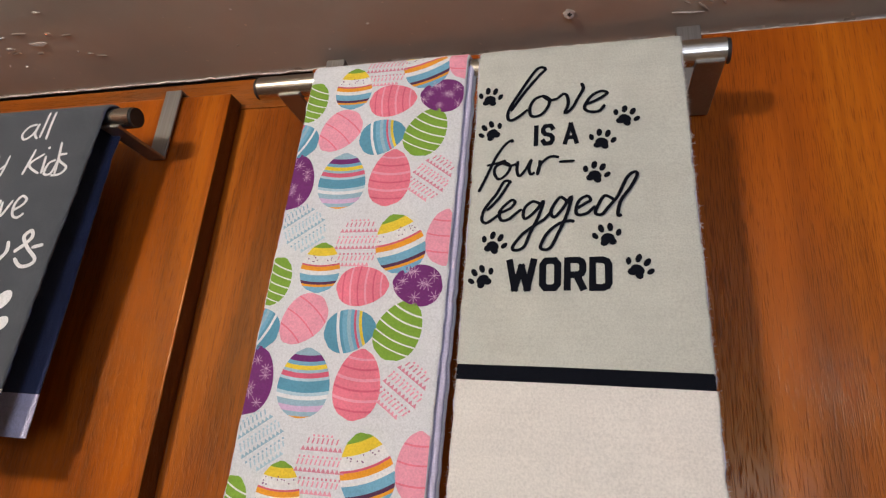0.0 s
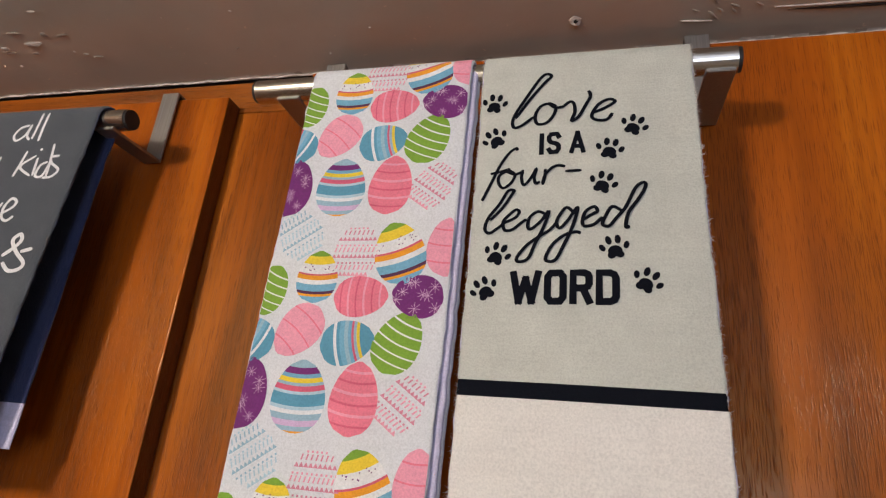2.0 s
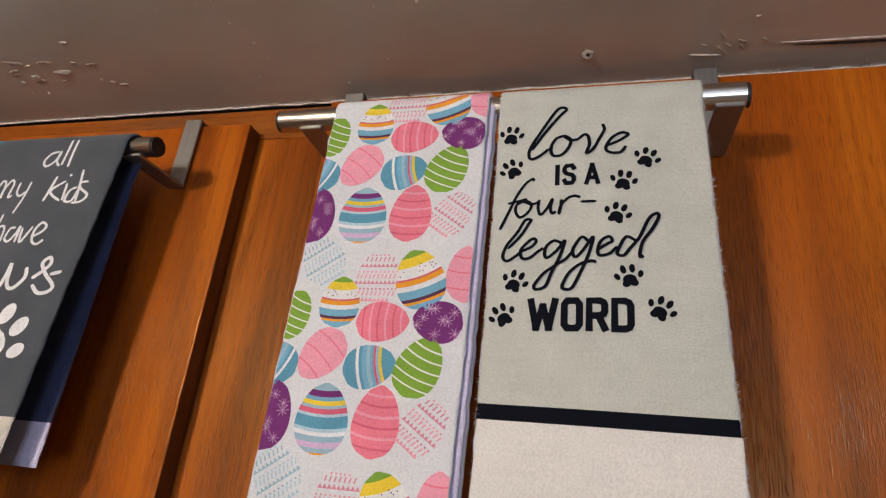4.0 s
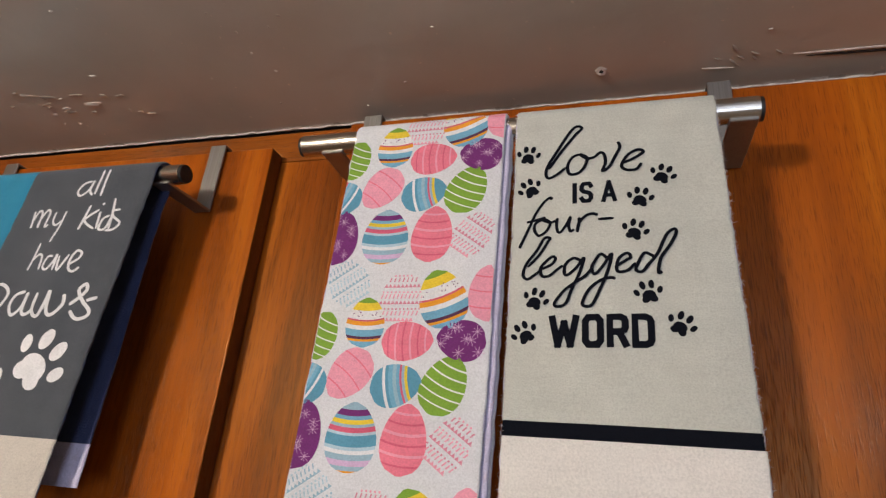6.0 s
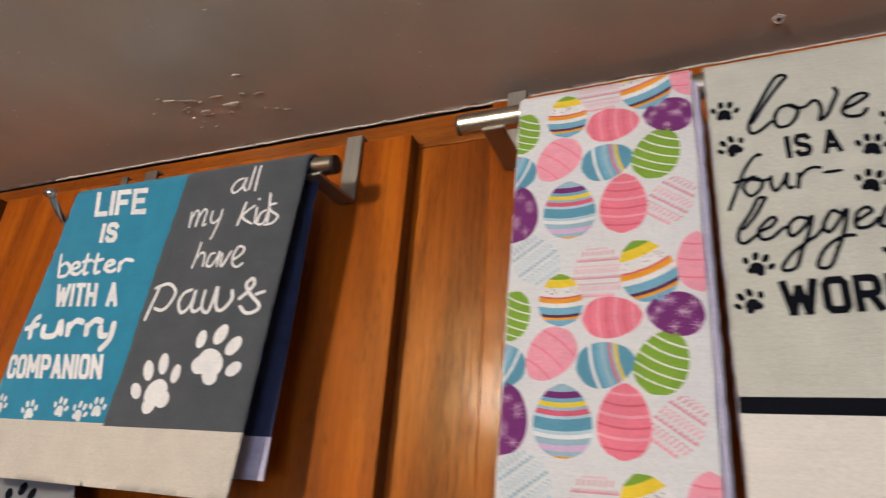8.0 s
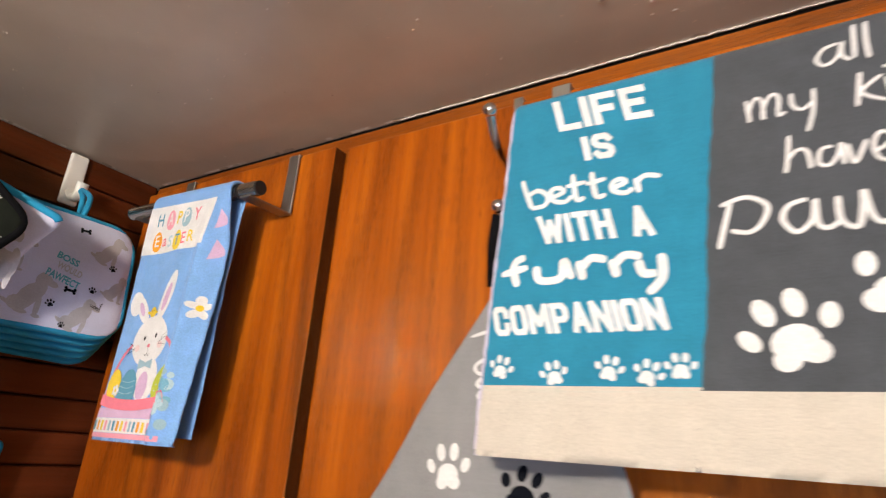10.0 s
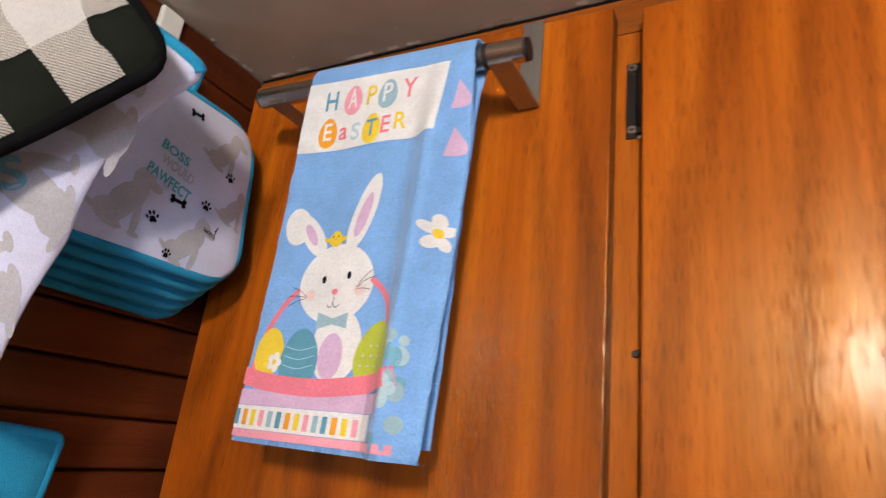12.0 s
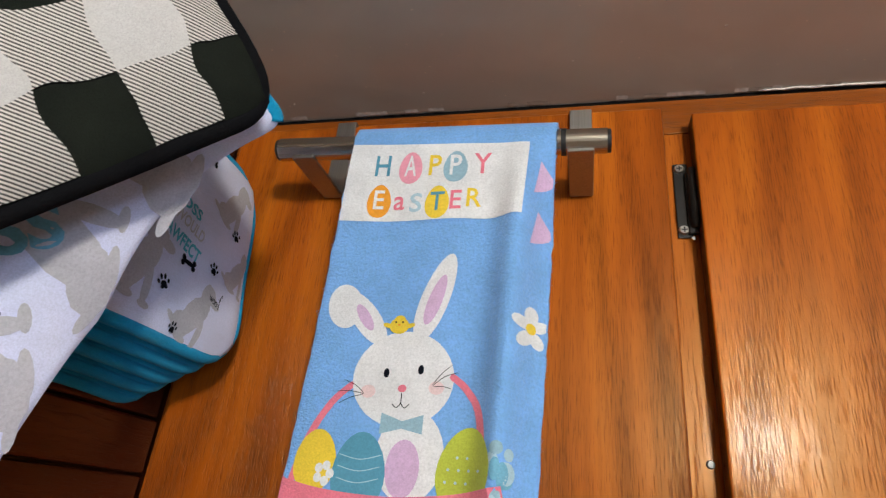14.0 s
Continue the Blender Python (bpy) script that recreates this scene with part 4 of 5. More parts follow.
# one repeat of the pattern: kind, x from the cloth's left edge, height, width, length, turn of the narrow end from upright
EGG_ROWS_A = [
    ("small", 0.040, 0.1420, 0.0265, 0.0335, 0), ("zig_pink", 0.062, 0.1585, 0.030, 0.036, 0), ("small", 0.090, 0.1575, 0.0315, 0.0405, 20),
    ("green", 0.0085, 0.1330, 0.0270, 0.0335, -25), ("pink", 0.0705, 0.1300, 0.0250, 0.0345, -88), ("purple", 0.1050, 0.1310, 0.0255, 0.0310, 82),
    ("rose", 0.035, 0.1085, 0.0270, 0.0360, 140), ("blue", 0.067, 0.1025, 0.0260, 0.0335, -78), ("green", 0.0975, 0.1035, 0.0275, 0.0375, -24),
]
EGG_ROWS_B = [
    ("blue", 0.006, 0.1030, 0.0250, 0.030, 60), ("purple", 0.0085, 0.0710, 0.0300, 0.0415, -8), ("big", 0.0435, 0.0710, 0.0330, 0.0410, 0),
    ("pink", 0.077, 0.0715, 0.0285, 0.0410, -4), ("zig_pink", 0.105, 0.0705, 0.0250, 0.0350, -35), ("zig_blue", 0.0225, 0.0380, 0.0290, 0.0350, 35),
    ("rose", 0.1190, 0.0300, 0.0250, 0.0370, 0),
]
EGG_PERIOD = 0.1315


def egg_print(d, kind, x, h, w, ln, turn, parent, rnd):
    a = radians(turn)
    ca, sa = math.cos(a), math.sin(a)

    def place(p, q):
        return (x + p * ca - q * sa, h + p * sa + q * ca)

    def half(q):
        return w / 2 * math.sqrt(max(0.0, 1 - q * q)) * (1 - 0.16 * q)

    flat, faces, index, mats = [], [], [], []
    if kind.startswith("zig"):
        main, pale = (PALE_BLUE, STEELBLUE) if kind == "zig_blue" else (PALE_PINK, ink("soft_rose", (0.66, 0.25, 0.33)))
        mats = [main, pale]
        for r in range(9):
            q0 = -0.88 + r * 0.21
            wid = half(q0 + 0.05)
            n = max(2, int(wid * 2 / 0.0026))
            for k in range(n):
                p = -wid + (k + 0.5) * 2 * wid / n
                s = 0.0012
                o = len(flat)
                y = q0 * ln / 2
                if r % 3 == 0:
                    tri = [place(p - 1.25 * s, y), place(p + 1.25 * s, y), place(p, y + 2.2 * s)]
                elif r % 3 == 1:
                    tri = [place(p - 0.5 * s, y), place(p + 0.3 * s, y), place(p + 1.0 * s, y + 2.6 * s), place(p + 0.2 * s, y + 2.6 * s)]
                else:
                    tri = [place(p - 0.5 * s, y), place(p + 0.5 * s, y), place(p + 0.5 * s, y + s), place(p - 0.5 * s, y + s)]
                flat += tri
                faces.append(tuple(range(o, o + len(tri))))
                index.append((r // 2) % 2)
        return print_mesh("egg_print", d, flat, faces, mats, parent, index, 0.0003, "egg outlined by rows of small marks")
    bands = EGG_BANDS[kind]
    rows = set(np.linspace(-0.995, 0.995, 15).tolist()) | {b for b, _ in bands if b > -1}
    rows = sorted(rows)
    cols = 11
    bend = 0.10
    for q in rows:
        for c in range(cols):
            s = -1 + 2 * c / (cols - 1)
            qq = q - bend * (1 - s * s) * (1 - q * q)
            flat.append(place(s * half(q), qq * ln / 2))
    names = []
    for j in range(len(rows) - 1):
        mid = (rows[j] + rows[j + 1]) / 2
        m = [mt for b, mt in bands if b <= mid][-1]
        if m not in mats:
            mats.append(m)
        for c in range(cols - 1):
            k = j * cols + c
            faces.append((k, k + 1, k + cols + 1, k + cols))
            index.append(mats.index(m))
    ob = print_mesh("egg_print", d, flat, faces, mats, parent, index, 0.0003)
    marks, mf = [], []
    if kind == "purple":
        for k in range(9):
            q, s = -0.78 + 0.195 * k, 0.62 * (-1, 0.15, 1)[(k * 2 + k // 3) % 3]
            cx, cy = s * half(q), q * ln / 2
            for ray in range(4):
                t = math.pi * ray / 4 + k
                r = rnd.uniform(0.0026, 0.0042)
                nx, ny = -math.sin(t) * 0.00013, math.cos(t) * 0.00013
                o = len(marks)
                marks += [place(cx + r * math.cos(t) + nx, cy + r * math.sin(t) + ny), place(cx + r * math.cos(t) - nx, cy + r * math.sin(t) - ny),
                          place(cx - r * math.cos(t) - nx, cy - r * math.sin(t) - ny), place(cx - r * math.cos(t) + nx, cy - r * math.sin(t) + ny)]
                mf.append((o, o + 1, o + 2, o + 3))
        print_mesh("star_pattern", d, marks, mf, [ink("pale_star", (0.66, 0.46, 0.58))], ob, off=0.0005)
    if kind == "small":
        for k in range(12):
            q, s = rnd.uniform(0.22, 0.48), rnd.uniform(-0.85, 0.85)
            p, f = disc(s * half(q), q * ln / 2, 0.00045, 0.00045, 0, 6, 1)
            o = len(marks)
            marks += [place(*v) for v in p]
            mf += [tuple(o + i for i in g) for g in f]
        print_mesh("speckle_pattern", d, marks, mf, [PURPLE], ob, off=0.0005)
    return ob


def egg_towel():
    rnd = random.Random(11)
    d = Drape((1.1105, 1.2245), (1.1005, 1.2190), 1.752, 1.775, 0.0030, 0.0012, 3, shift=(-0.0055, 0.0030), bar=BAR3, back_shift=(-0.003, -0.003))
    t = towel("egg_towel", "white hand towel printed with striped pastel easter eggs", d, [(9, C_EGG)], C_LILAC)
    inner_fold(t, d, 1, 0.0012, C_LILAC, 0.0048, label="white lilac folded edge")
    inner_fold(t, d, 1, 0.0022, C_WHITE, 0.0080, label="white terry folded edge")
    fuzz(t, d, (1,), C_WHITE, 500, 0.0013, 4)
    for rep in range(-1, 3):
        for kind, x, h, w, ln, turn in EGG_ROWS_A + EGG_ROWS_B:
            hh = 1.895 + h - rep * EGG_PERIOD
            if 1.745 < hh - ln / 2 and hh + ln / 2 < 2.0795:
                l, r = d.edges(hh)
                egg_print(d, kind, 1.1105 + (l - 1.1105) * 1.15 + x, hh, w, ln, turn, t, rnd)
    return t


egg_towel()


# ---- oatmeal towel with black lettering ----
def love_towel():
    d = Drape((1.2325, 1.3590), (1.2300, 1.3670), 1.748, 1.77, 0.0030, 0.0015, 7, bar=BAR3)
    t = towel("love_towel", "oatmeal terry towel with black lettering and cream border", d, [(9, C_LOVE), (1.8525, BLACK), (1.8440, C_CREAM)], C_LILAC)
    fuzz(t, d, (-1, 1), C_CREAM, 2600, 0.0024, 3)
    pen_word(d, "love", 1.2530, 2.0070, 0.0610, 0.0023, BLACK, t)
    block_word(d, "IS", 1.2700, 1.9868, 0.0130, 0.0152, 0.0029, BLACK, t)
    block_word(d, "A", 1.2878, 1.9862, 0.0095, 0.0156, 0.0027, BLACK, t)
    pen_word(d, "four-", 1.2370, 1.9580, 0.0580, 0.0021, BLACK, t)
    pen_word(d, "legged", 1.2400, 1.9190, 0.0900, 0.0022, BLACK, t)
    block_word(d, "WORD", 1.2563, 1.8938, 0.0590, 0.0200, 0.0040, BLACK, t, 0.012, 0.0, 0.32)
    for x, h, a in ((1.2412, 2.0255, -8), (1.2425, 2.0005, 28), (1.3250, 2.0047, -22), (1.3110, 1.9888, -10), (1.3072, 1.9667, -18),
                    (1.2482, 1.9240, -20), (1.3128, 1.9272, 10), (1.2418, 1.9030, 28), (1.3295, 1.9085, -28)):
        paw(d, x, h, 0.0162, a, BLACK, t)
    return t


love_towel()


# ---- turquoise towel ----
def life_towel():
    d = Drape((0.6480, 0.7980), (0.6260, 0.7720), 1.778, 1.79, 0.0034, 0.0022, 12, bar=BAR2)
    t = towel("life_towel", "turquoise towel with white lettering and cream border", d, [(9, C_TEAL), (1.8250, C_BORDER)], C_LILAC)
    inner_fold(t, d, -1, 0.0006, C_LILAC, 0.0036, label="lilac white folded edge")
    fuzz(t, d, (-1, 1), C_TEAL, 500, 0.0014, 41)
    block_word(d, "LIFE", 0.6850, 2.0150, 0.0700, 0.0285, 0.0060, WHITE, t, -0.06, -0.22, 0.3)
    block_word(d, "IS", 0.7060, 1.9850, 0.0225, 0.0215, 0.0050, WHITE, t, -0.03, -0.2, 0.4)
    pen_word(d, "better", 0.6560, 1.9540, 0.1010, 0.0040, WHITE, t)
    block_word(d, "WITH A", 0.6735, 1.9240, 0.0790, 0.0230, 0.0045, WHITE, t, -0.03, -0.22, 0.25)
    pen_word(d, "furry", 0.6420, 1.8830, 0.1130, 0.0062, WHITE, t)
    block_word(d, "COMPANION", 0.6400, 1.8590, 0.1180, 0.0215, 0.0042, WHITE, t, 0.0, -0.22, 0.22)
    for x, h, a in ((0.6450, 1.8370, -15), (0.6830, 1.8330, 10), (0.7200, 1.8360, -12), (0.7440, 1.8330, -20), (0.7625, 1.8370, 0)):
        paw(d, x, h, 0.0190, a, WHITE, t)


life_towel()


# ---- slate towel ----
def kids_towel():
    d = Drape((0.7960, 0.9285), (0.7680, 0.9100), 1.778, 1.792, 0.0036, 0.0022, 17, back_gap=0.002, bar=BAR2, back_shift=(-0.003, 0.0080))
    t = towel("kids_towel", "slate grey towel with white lettering and paw prints", d, [(9, C_SLATE), (1.8230, C_BORDER)], C_NAVY, (1.8230, C_LILAC))
    fuzz(t, d, (-1, 1), C_SLATE, 500, 0.0014, 43)
    for name, x, h, w in (("all", 0.8530, 2.0180, 0.0270), ("my", 0.8120, 1.9760, 0.0370), ("kids", 0.8690, 1.9850, 0.0390), ("have", 0.8290, 1.9490, 0.0550)):
        pen_word(d, name, x, h, w, 0.0024, WHITE, t)
    pen_word(d, "paws", 0.7890, 1.9080, 0.1220, 0.0033, WHITE, t)
    paw(d, 0.8765, 1.8775, 0.0520, -33, WHITE, t)
    paw(d, 0.8210, 1.8555, 0.0530, 18, WHITE, t)


kids_towel()


# ---- blue towel with the spring print ----
def shapes(d, items, mat, parent, off, name="print", label=""):
    flat, faces = [], []
    for p, f in items:
        o = len(flat)
        flat += p
        faces += [tuple(o + k for k in g) for g in f]
    return print_mesh(name, d, flat, faces, [mat], parent, off=off, label=label)


def quad_grid(c, nx=10, ny=6):
    """A four-cornered patch (bl, br, tr, tl) as a grid."""
    flat, faces = [], []
    for j in range(ny + 1):
        for i in range(nx + 1):
            u, v = i / nx, j / ny
            flat.append(tuple((1 - u) * (1 - v) * c[0][k] + u * (1 - v) * c[1][k] + u * v * c[2][k] + (1 - u) * v * c[3][k] for k in (0, 1)))
    for j in range(ny):
        for i in range(nx):
            a = j * (nx + 1) + i
            faces.append((a, a + 1, a + nx + 2, a + nx + 1))
    return flat, faces


def spring_towel():
    d = Drape((0.1660, 0.3075), (0.1590, 0.2985), 1.764, 1.772, 0.0045, 0.0022, 23, bar=BAR1, tilt=TILT1, roll=0.0060, shift=(-0.0036, 0.0021), back_shift=(-0.004, -0.005), wrap=0.022, cols=41)
    t = towel("spring_towel", "cornflower blue towel printed with oval shapes, eggs and greeting", d, [(9, C_BLUE)], C_BLUE)
    fuzz(t, d, (-1, 1), C_BLUE, 900, 0.0016, 6, True)
    o1, o2, o3, o4 = 0.0006, 0.0009, 0.0012, 0.0015
    shapes(d, [quad_grid(((0.1690, 1.9700), (0.2906, 1.9690), (0.2936, 2.0262), (0.1690, 2.0285)), 48, 8)], WHITE, t, o1, "panel_print", "white greeting panel")
    # greeting
    for x, h, m in ((0.2140, 2.0090, PALE_PINK), (0.2452, 2.0085, STEELBLUE), (0.1945, 1.9845, ORANGE), (0.2350, 1.9820, YELLOW)):
        shapes(d, [disc(x, h, 0.0082, 0.0122, 0, 20, 3, 0.14)], m, t, o2, "egg_print")
    for ch, x, h, m, w in (("H", 0.1890, 2.0030, TEALBLUE, 0.0105), ("A", 0.2098, 2.0025, WHITE, 0.0084), ("P", 0.2270, 2.0022, YELLOW, 0.0085),
                           ("P", 0.2415, 2.0018, WHITE, 0.0078), ("Y", 0.2575, 2.0025, PINK, 0.0115),
                           ("E", 0.1908, 1.9785, WHITE, 0.0072), ("a", 0.2050, 1.9775, PINK, 0.0076), ("S", 0.2162, 1.9755, PALE_BLUE, 0.0084),
                           ("T", 0.2302, 1.9755, TEALBLUE, 0.0096), ("E", 0.2438, 1.9760, PINK, 0.0074), ("R", 0.2546, 1.9775, YELLOW, 0.0095)):
        typed(d, ch, x, h, w, 0.0100 if ch == "a" else 0.0158 if h > 1.99 else 0.0138, m, t, 0.012, off=o3)
    # pennants on the folded side
    for x, h in ((0.3030, 2.000), (0.3015, 1.964)):
        shapes(d, [quad_grid(((x - 0.006, h - 0.012), (x + 0.008, h - 0.004), (x + 0.008, h - 0.003), (x - 0.002, h + 0.012)), 4, 4)], LILAC, t, o1, "pennant_print")
    # flower
    for cx, ch in ((0.2975, 1.8990),):
        shapes(d, [disc(cx + 0.0046 * math.cos(k * 1.2566 + 0.3), ch + 0.0078 * math.sin(k * 1.2566 + 0.3), 0.0036, 0.0056, k * 1.2566 - 1.27, 12, 2) for k in range(5)], WHITE, t, o1, "flower_print")
        shapes(d, [disc(cx, ch, 0.0026, 0.0034, 0, 12, 2)], YELLOW, t, o2, "flower_heart")
    # white oval figure in a basket, as plain shapes
    shapes(d, [disc(0.2260, 1.8675, 0.0300, 0.0275, 0, 36, 7)], WHITE, t, o1, "oval_print")
    shapes(d, [disc(0.2410, 1.9170, 0.0088, 0.0290, radians(-17), 28, 6, 0.1)], WHITE, t, o1 + 0.0001, "oval_print")
    shapes(d, [disc(0.2410, 1.9150, 0.0044, 0.0165, radians(-17), 20, 4, 0.1)], LILAC, t, o2 + 0.0001, "oval_print")
    shapes(d, [disc(0.1835, 1.9105, 0.0110, 0.0145, radians(15), 24, 5)], WHITE, t, o1, "oval_print")
    shapes(d, [disc(0.1985, 1.9030, 0.0080, 0.0210, radians(40), 24, 5)], WHITE, t, o1 + 0.0002, "oval_print")
    shapes(d, [disc(0.1975, 1.9035, 0.0035, 0.0100, radians(36), 16, 3)], LILAC, t, o2 + 0.0002, "oval_print")
    shapes(d, [disc(0.2200, 1.8985, 0.0062, 0.0050, 0, 18, 3), disc(0.2200, 1.9015, 0.0038, 0.0036, 0, 14, 2)], YELLOW, t, o2, "oval_print")
    shapes(d, [disc(0.2350, 1.8260, 0.0190, 0.0240, 0, 28, 6)], WHITE, t, o1 + 0.0002, "oval_print")
    shapes(d, [disc(0.2320, 1.8190, 0.0095, 0.0150, 0, 20, 4)], LILAC, t, o2, "oval_print")
    for x, h in ((0.2160, 1.8700), (0.2365, 1.8725)):
        shapes(d, [disc(x, h, 0.0017, 0.0028, 0, 12, 2)], BLACK, t, o2, "dot_print")
    shapes(d, [disc(0.2265, 1.8615, 0.0026, 0.0022, 0, 12, 2)], PINK, t, o2, "dot_print")
    for x, h in ((0.2065, 1.8590), (0.2465, 1.8625)):
        shapes(d, [disc(x, h, 0.0045, 0.0038, 0, 12, 2)], ink("faint_pink", (0.78, 0.60, 0.60)), t, o2, "dot_print")
    for line in ([(0.2265, 1.859), (0.2266, 1.8535), (0.2243, 1.8508), (0.2216, 1.8528)], [(0.2266, 1.8535), (0.2290, 1.8508), (0.2320, 1.8532)]):
        print_mesh("line_print", d, *ribbon(spline(line, 5), 0.0006), [BLACK], t, off=o2)
    # whiskers
    for line in ([(0.2043, 1.8578), (0.1985, 1.8622), (0.1912, 1.8648)], [(0.2043, 1.8574), (0.1960, 1.8586), (0.1877, 1.8580)], [(0.2040, 1.8570), (0.1970, 1.8550), (0.1900, 1.8512)],
                 [(0.2443, 1.8640), (0.2490, 1.8705), (0.2549, 1.8760)], [(0.2446, 1.8636), (0.2510, 1.8690), (0.2578, 1.8715)], [(0.2446, 1.8630), (0.2500, 1.8634), (0.2549, 1.8625)]):
        print_mesh("whisker_print", d, *ribbon(spline(line, 4), 0.00045), [BLACK], t, off=o4)
    # chick's wings, eyes and beak
    for x in (0.2128, 0.2272):
        shapes(d, [disc(x, 1.8985, 0.0030, 0.0015, 0.3 if x > 0.22 else -0.3, 10, 2)], YELLOW, t, o4, "wing_print")
    for x in (0.2178, 0.2222):
        shapes(d, [disc(x, 1.9005, 0.0006, 0.0007, 0, 8, 1)], BLACK, t, o4 + 0.0002, "dot_print")
    shapes(d, [disc(0.2200, 1.8988, 0.0010, 0.0006, 0, 8, 1)], ORANGE, t, o4 + 0.0002, "dot_print")
    # bow
    shapes(d, [quad_grid(((0.2165, 1.8360), (0.2290, 1.8395), (0.2290, 1.8435), (0.2165, 1.8475)), 5, 4), quad_grid(((0.2290, 1.8395), (0.2410, 1.8370), (0.2410, 1.8475), (0.2290, 1.8435)), 5, 4)], STEELBLUE, t, o3, "bow_print")
    # basket
    print_mesh("handle_print", d, *ribbon(spline([(0.1690, 1.806), (0.1755, 1.832), (0.1860, 1.852), (0.1975, 1.8635)], 8), 0.0045), [PINK], t, off=o1)
    print_mesh("handle_print", d, *ribbon(spline([(0.2540, 1.8700), (0.2640, 1.862), (0.2725, 1.846), (0.2760, 1.806)], 8), 0.0045), [PINK], t, off=o1)
    shapes(d, [disc(0.1820, 1.8200, 0.0125, 0.0165, 0, 24, 5, 0.12)], YELLOW, t, o2, "egg_print")
    shapes(d, [disc(0.2080, 1.8160, 0.0150, 0.0205, 0, 24, 5, 0.12)], TEALBLUE, t, o3, "egg_print")
    shapes(d, [disc(0.2655, 1.8210, 0.0145, 0.0215, radians(-8), 24, 5, 0.12)], LIME, t, o2, "egg_print")
    shapes(d, [disc(0.2570 + 0.0056 * (k % 4) - 0.0012 * (k // 4 % 2), 1.8080 + 0.0062 * (k // 4), 0.0008, 0.0008, 0, 7, 1) for k in range(4, 15) if k not in (7, 12)], PALE_BLUE, t, o4, "dot_print")
    for k in range(3):
        print_mesh("line_print", d, *ribbon(spline([(0.196, 1.812 + k * 0.006), (0.208, 1.810 + k * 0.006), (0.220, 1.813 + k * 0.006)], 6), 0.0006), [PALE_BLUE], t, off=o4)
    shapes(d, [disc(0.1885 + 0.0038 * math.cos(k * 1.2566), 1.8135 + 0.0042 * math.sin(k * 1.2566), 0.0024, 0.0026, 0, 10, 2) for k in range(5)], WHITE, t, o3 + 0.0001, "flower_print")
    rim = spline([(0.1640, 1.8040), (0.1900, 1.8000), (0.2250, 1.7990), (0.2550, 1.8020), (0.2830, 1.8075)], 8)
    print_mesh("basket_print", d, *thick_line(rim, 0.0112), [PINK], t, off=o4)
    shapes(d, [quad_grid(((0.1600, 1.7850), (0.2790, 1.7865), (0.2790, 1.7980), (0.1602, 1.7950)), 16, 3)], LILAC, t, o2, "basket_print")
    shapes(d, [quad_grid(((0.1598, 1.7700), (0.2700, 1.7710), (0.2700, 1.7860), (0.1598, 1.7848)), 16, 3)], WHITE, t, o2, "border_print")
    shapes(d, [quad_grid(((0.1598, 1.7650), (0.2900, 1.7655), (0.2900, 1.7708), (0.1598, 1.7698)), 16, 2)], PALE_PINK, t, o2, "border_print")
    for k in range(15):
        x = 0.1635 + k * 0.0072
        shapes(d, [quad_grid(((x, 1.7725), (x + 0.0040, 1.7725), (x + 0.0040, 1.7825), (x, 1.7825)), 2, 2)], (TEALBLUE, ORANGE, YELLOW, PALE_PINK, STEELBLUE)[k % 5], t, o3, "bar_print")
    # pale bubbles on the folded side
    rnd = random.Random(2)
    for k in range(16):
        shapes(d, [disc(rnd.uniform(0.276, 0.290), rnd.uniform(1.772, 1.832), rnd.uniform(0.002, 0.0045), rnd.uniform(0.003, 0.006), 0, 14, 2)], (PALE_BLUE, SKY, STEELBLUE)[k % 3], t, o1 + k * 0.00002, "bubble_print")


spring_towel()


# ---- over-door double hook with the apron ----
def door_hook():
    hk = empty("door_hook", "chrome double hook hung over a cabinet door", "hook")
    x = 0.6185
    part("strip", box_bm(x - 0.0045, x + 0.0045, DOOR - 0.0032, DOOR - 0.0012, 1.978, 2.1045, 0.0006), M_STRIP, hk)
    part("top_fold", box_bm(x - 0.0045, x + 0.0045, DOOR - 0.0032, DOOR + 0.0215, 2.1015, 2.1035, 0.0006), M_STRIP, hk)
    v, f = tube(spline([(x, -0.003, 2.020), (x + 0.004, -0.030, 2.017), (x + 0.008, -0.058, 2.022), (x + 0.013, -0.082, 2.039)], 7), 0.0036, 10)
    raw("prong", v, f, [M_CHROME], hk, "upper chrome prong", smooth=True)
    bm = bmesh.new()
    bmesh.ops.create_uvsphere(bm, u_segments=16, v_segments=10, radius=0.0058)
    bmesh.ops.translate(bm, vec=(x + 0.0135, -0.083, 2.0405), verts=bm.verts)
    part("prong_tip", bm, M_CHROME, hk, smooth=True)
    v, f = tube(spline([(x, -0.003, 1.986), (x + 0.002, -0.018, 1.972), (x + 0.004, -0.034, 1.966), (x + 0.005, -0.044, 1.974)], 7), 0.0034, 10)
    raw("prong", v, f, [M_CHROME], hk, "lower chrome prong", smooth=True)
    bm = bmesh.new()
    bmesh.ops.create_uvsphere(bm, u_segments=16, v_segments=10, radius=0.0062)
    bmesh.ops.translate(bm, vec=(x + 0.005, -0.044, 1.9735), verts=bm.verts)
    part("prong_tip", bm, M_CHROME, hk, smooth=True)


door_hook()


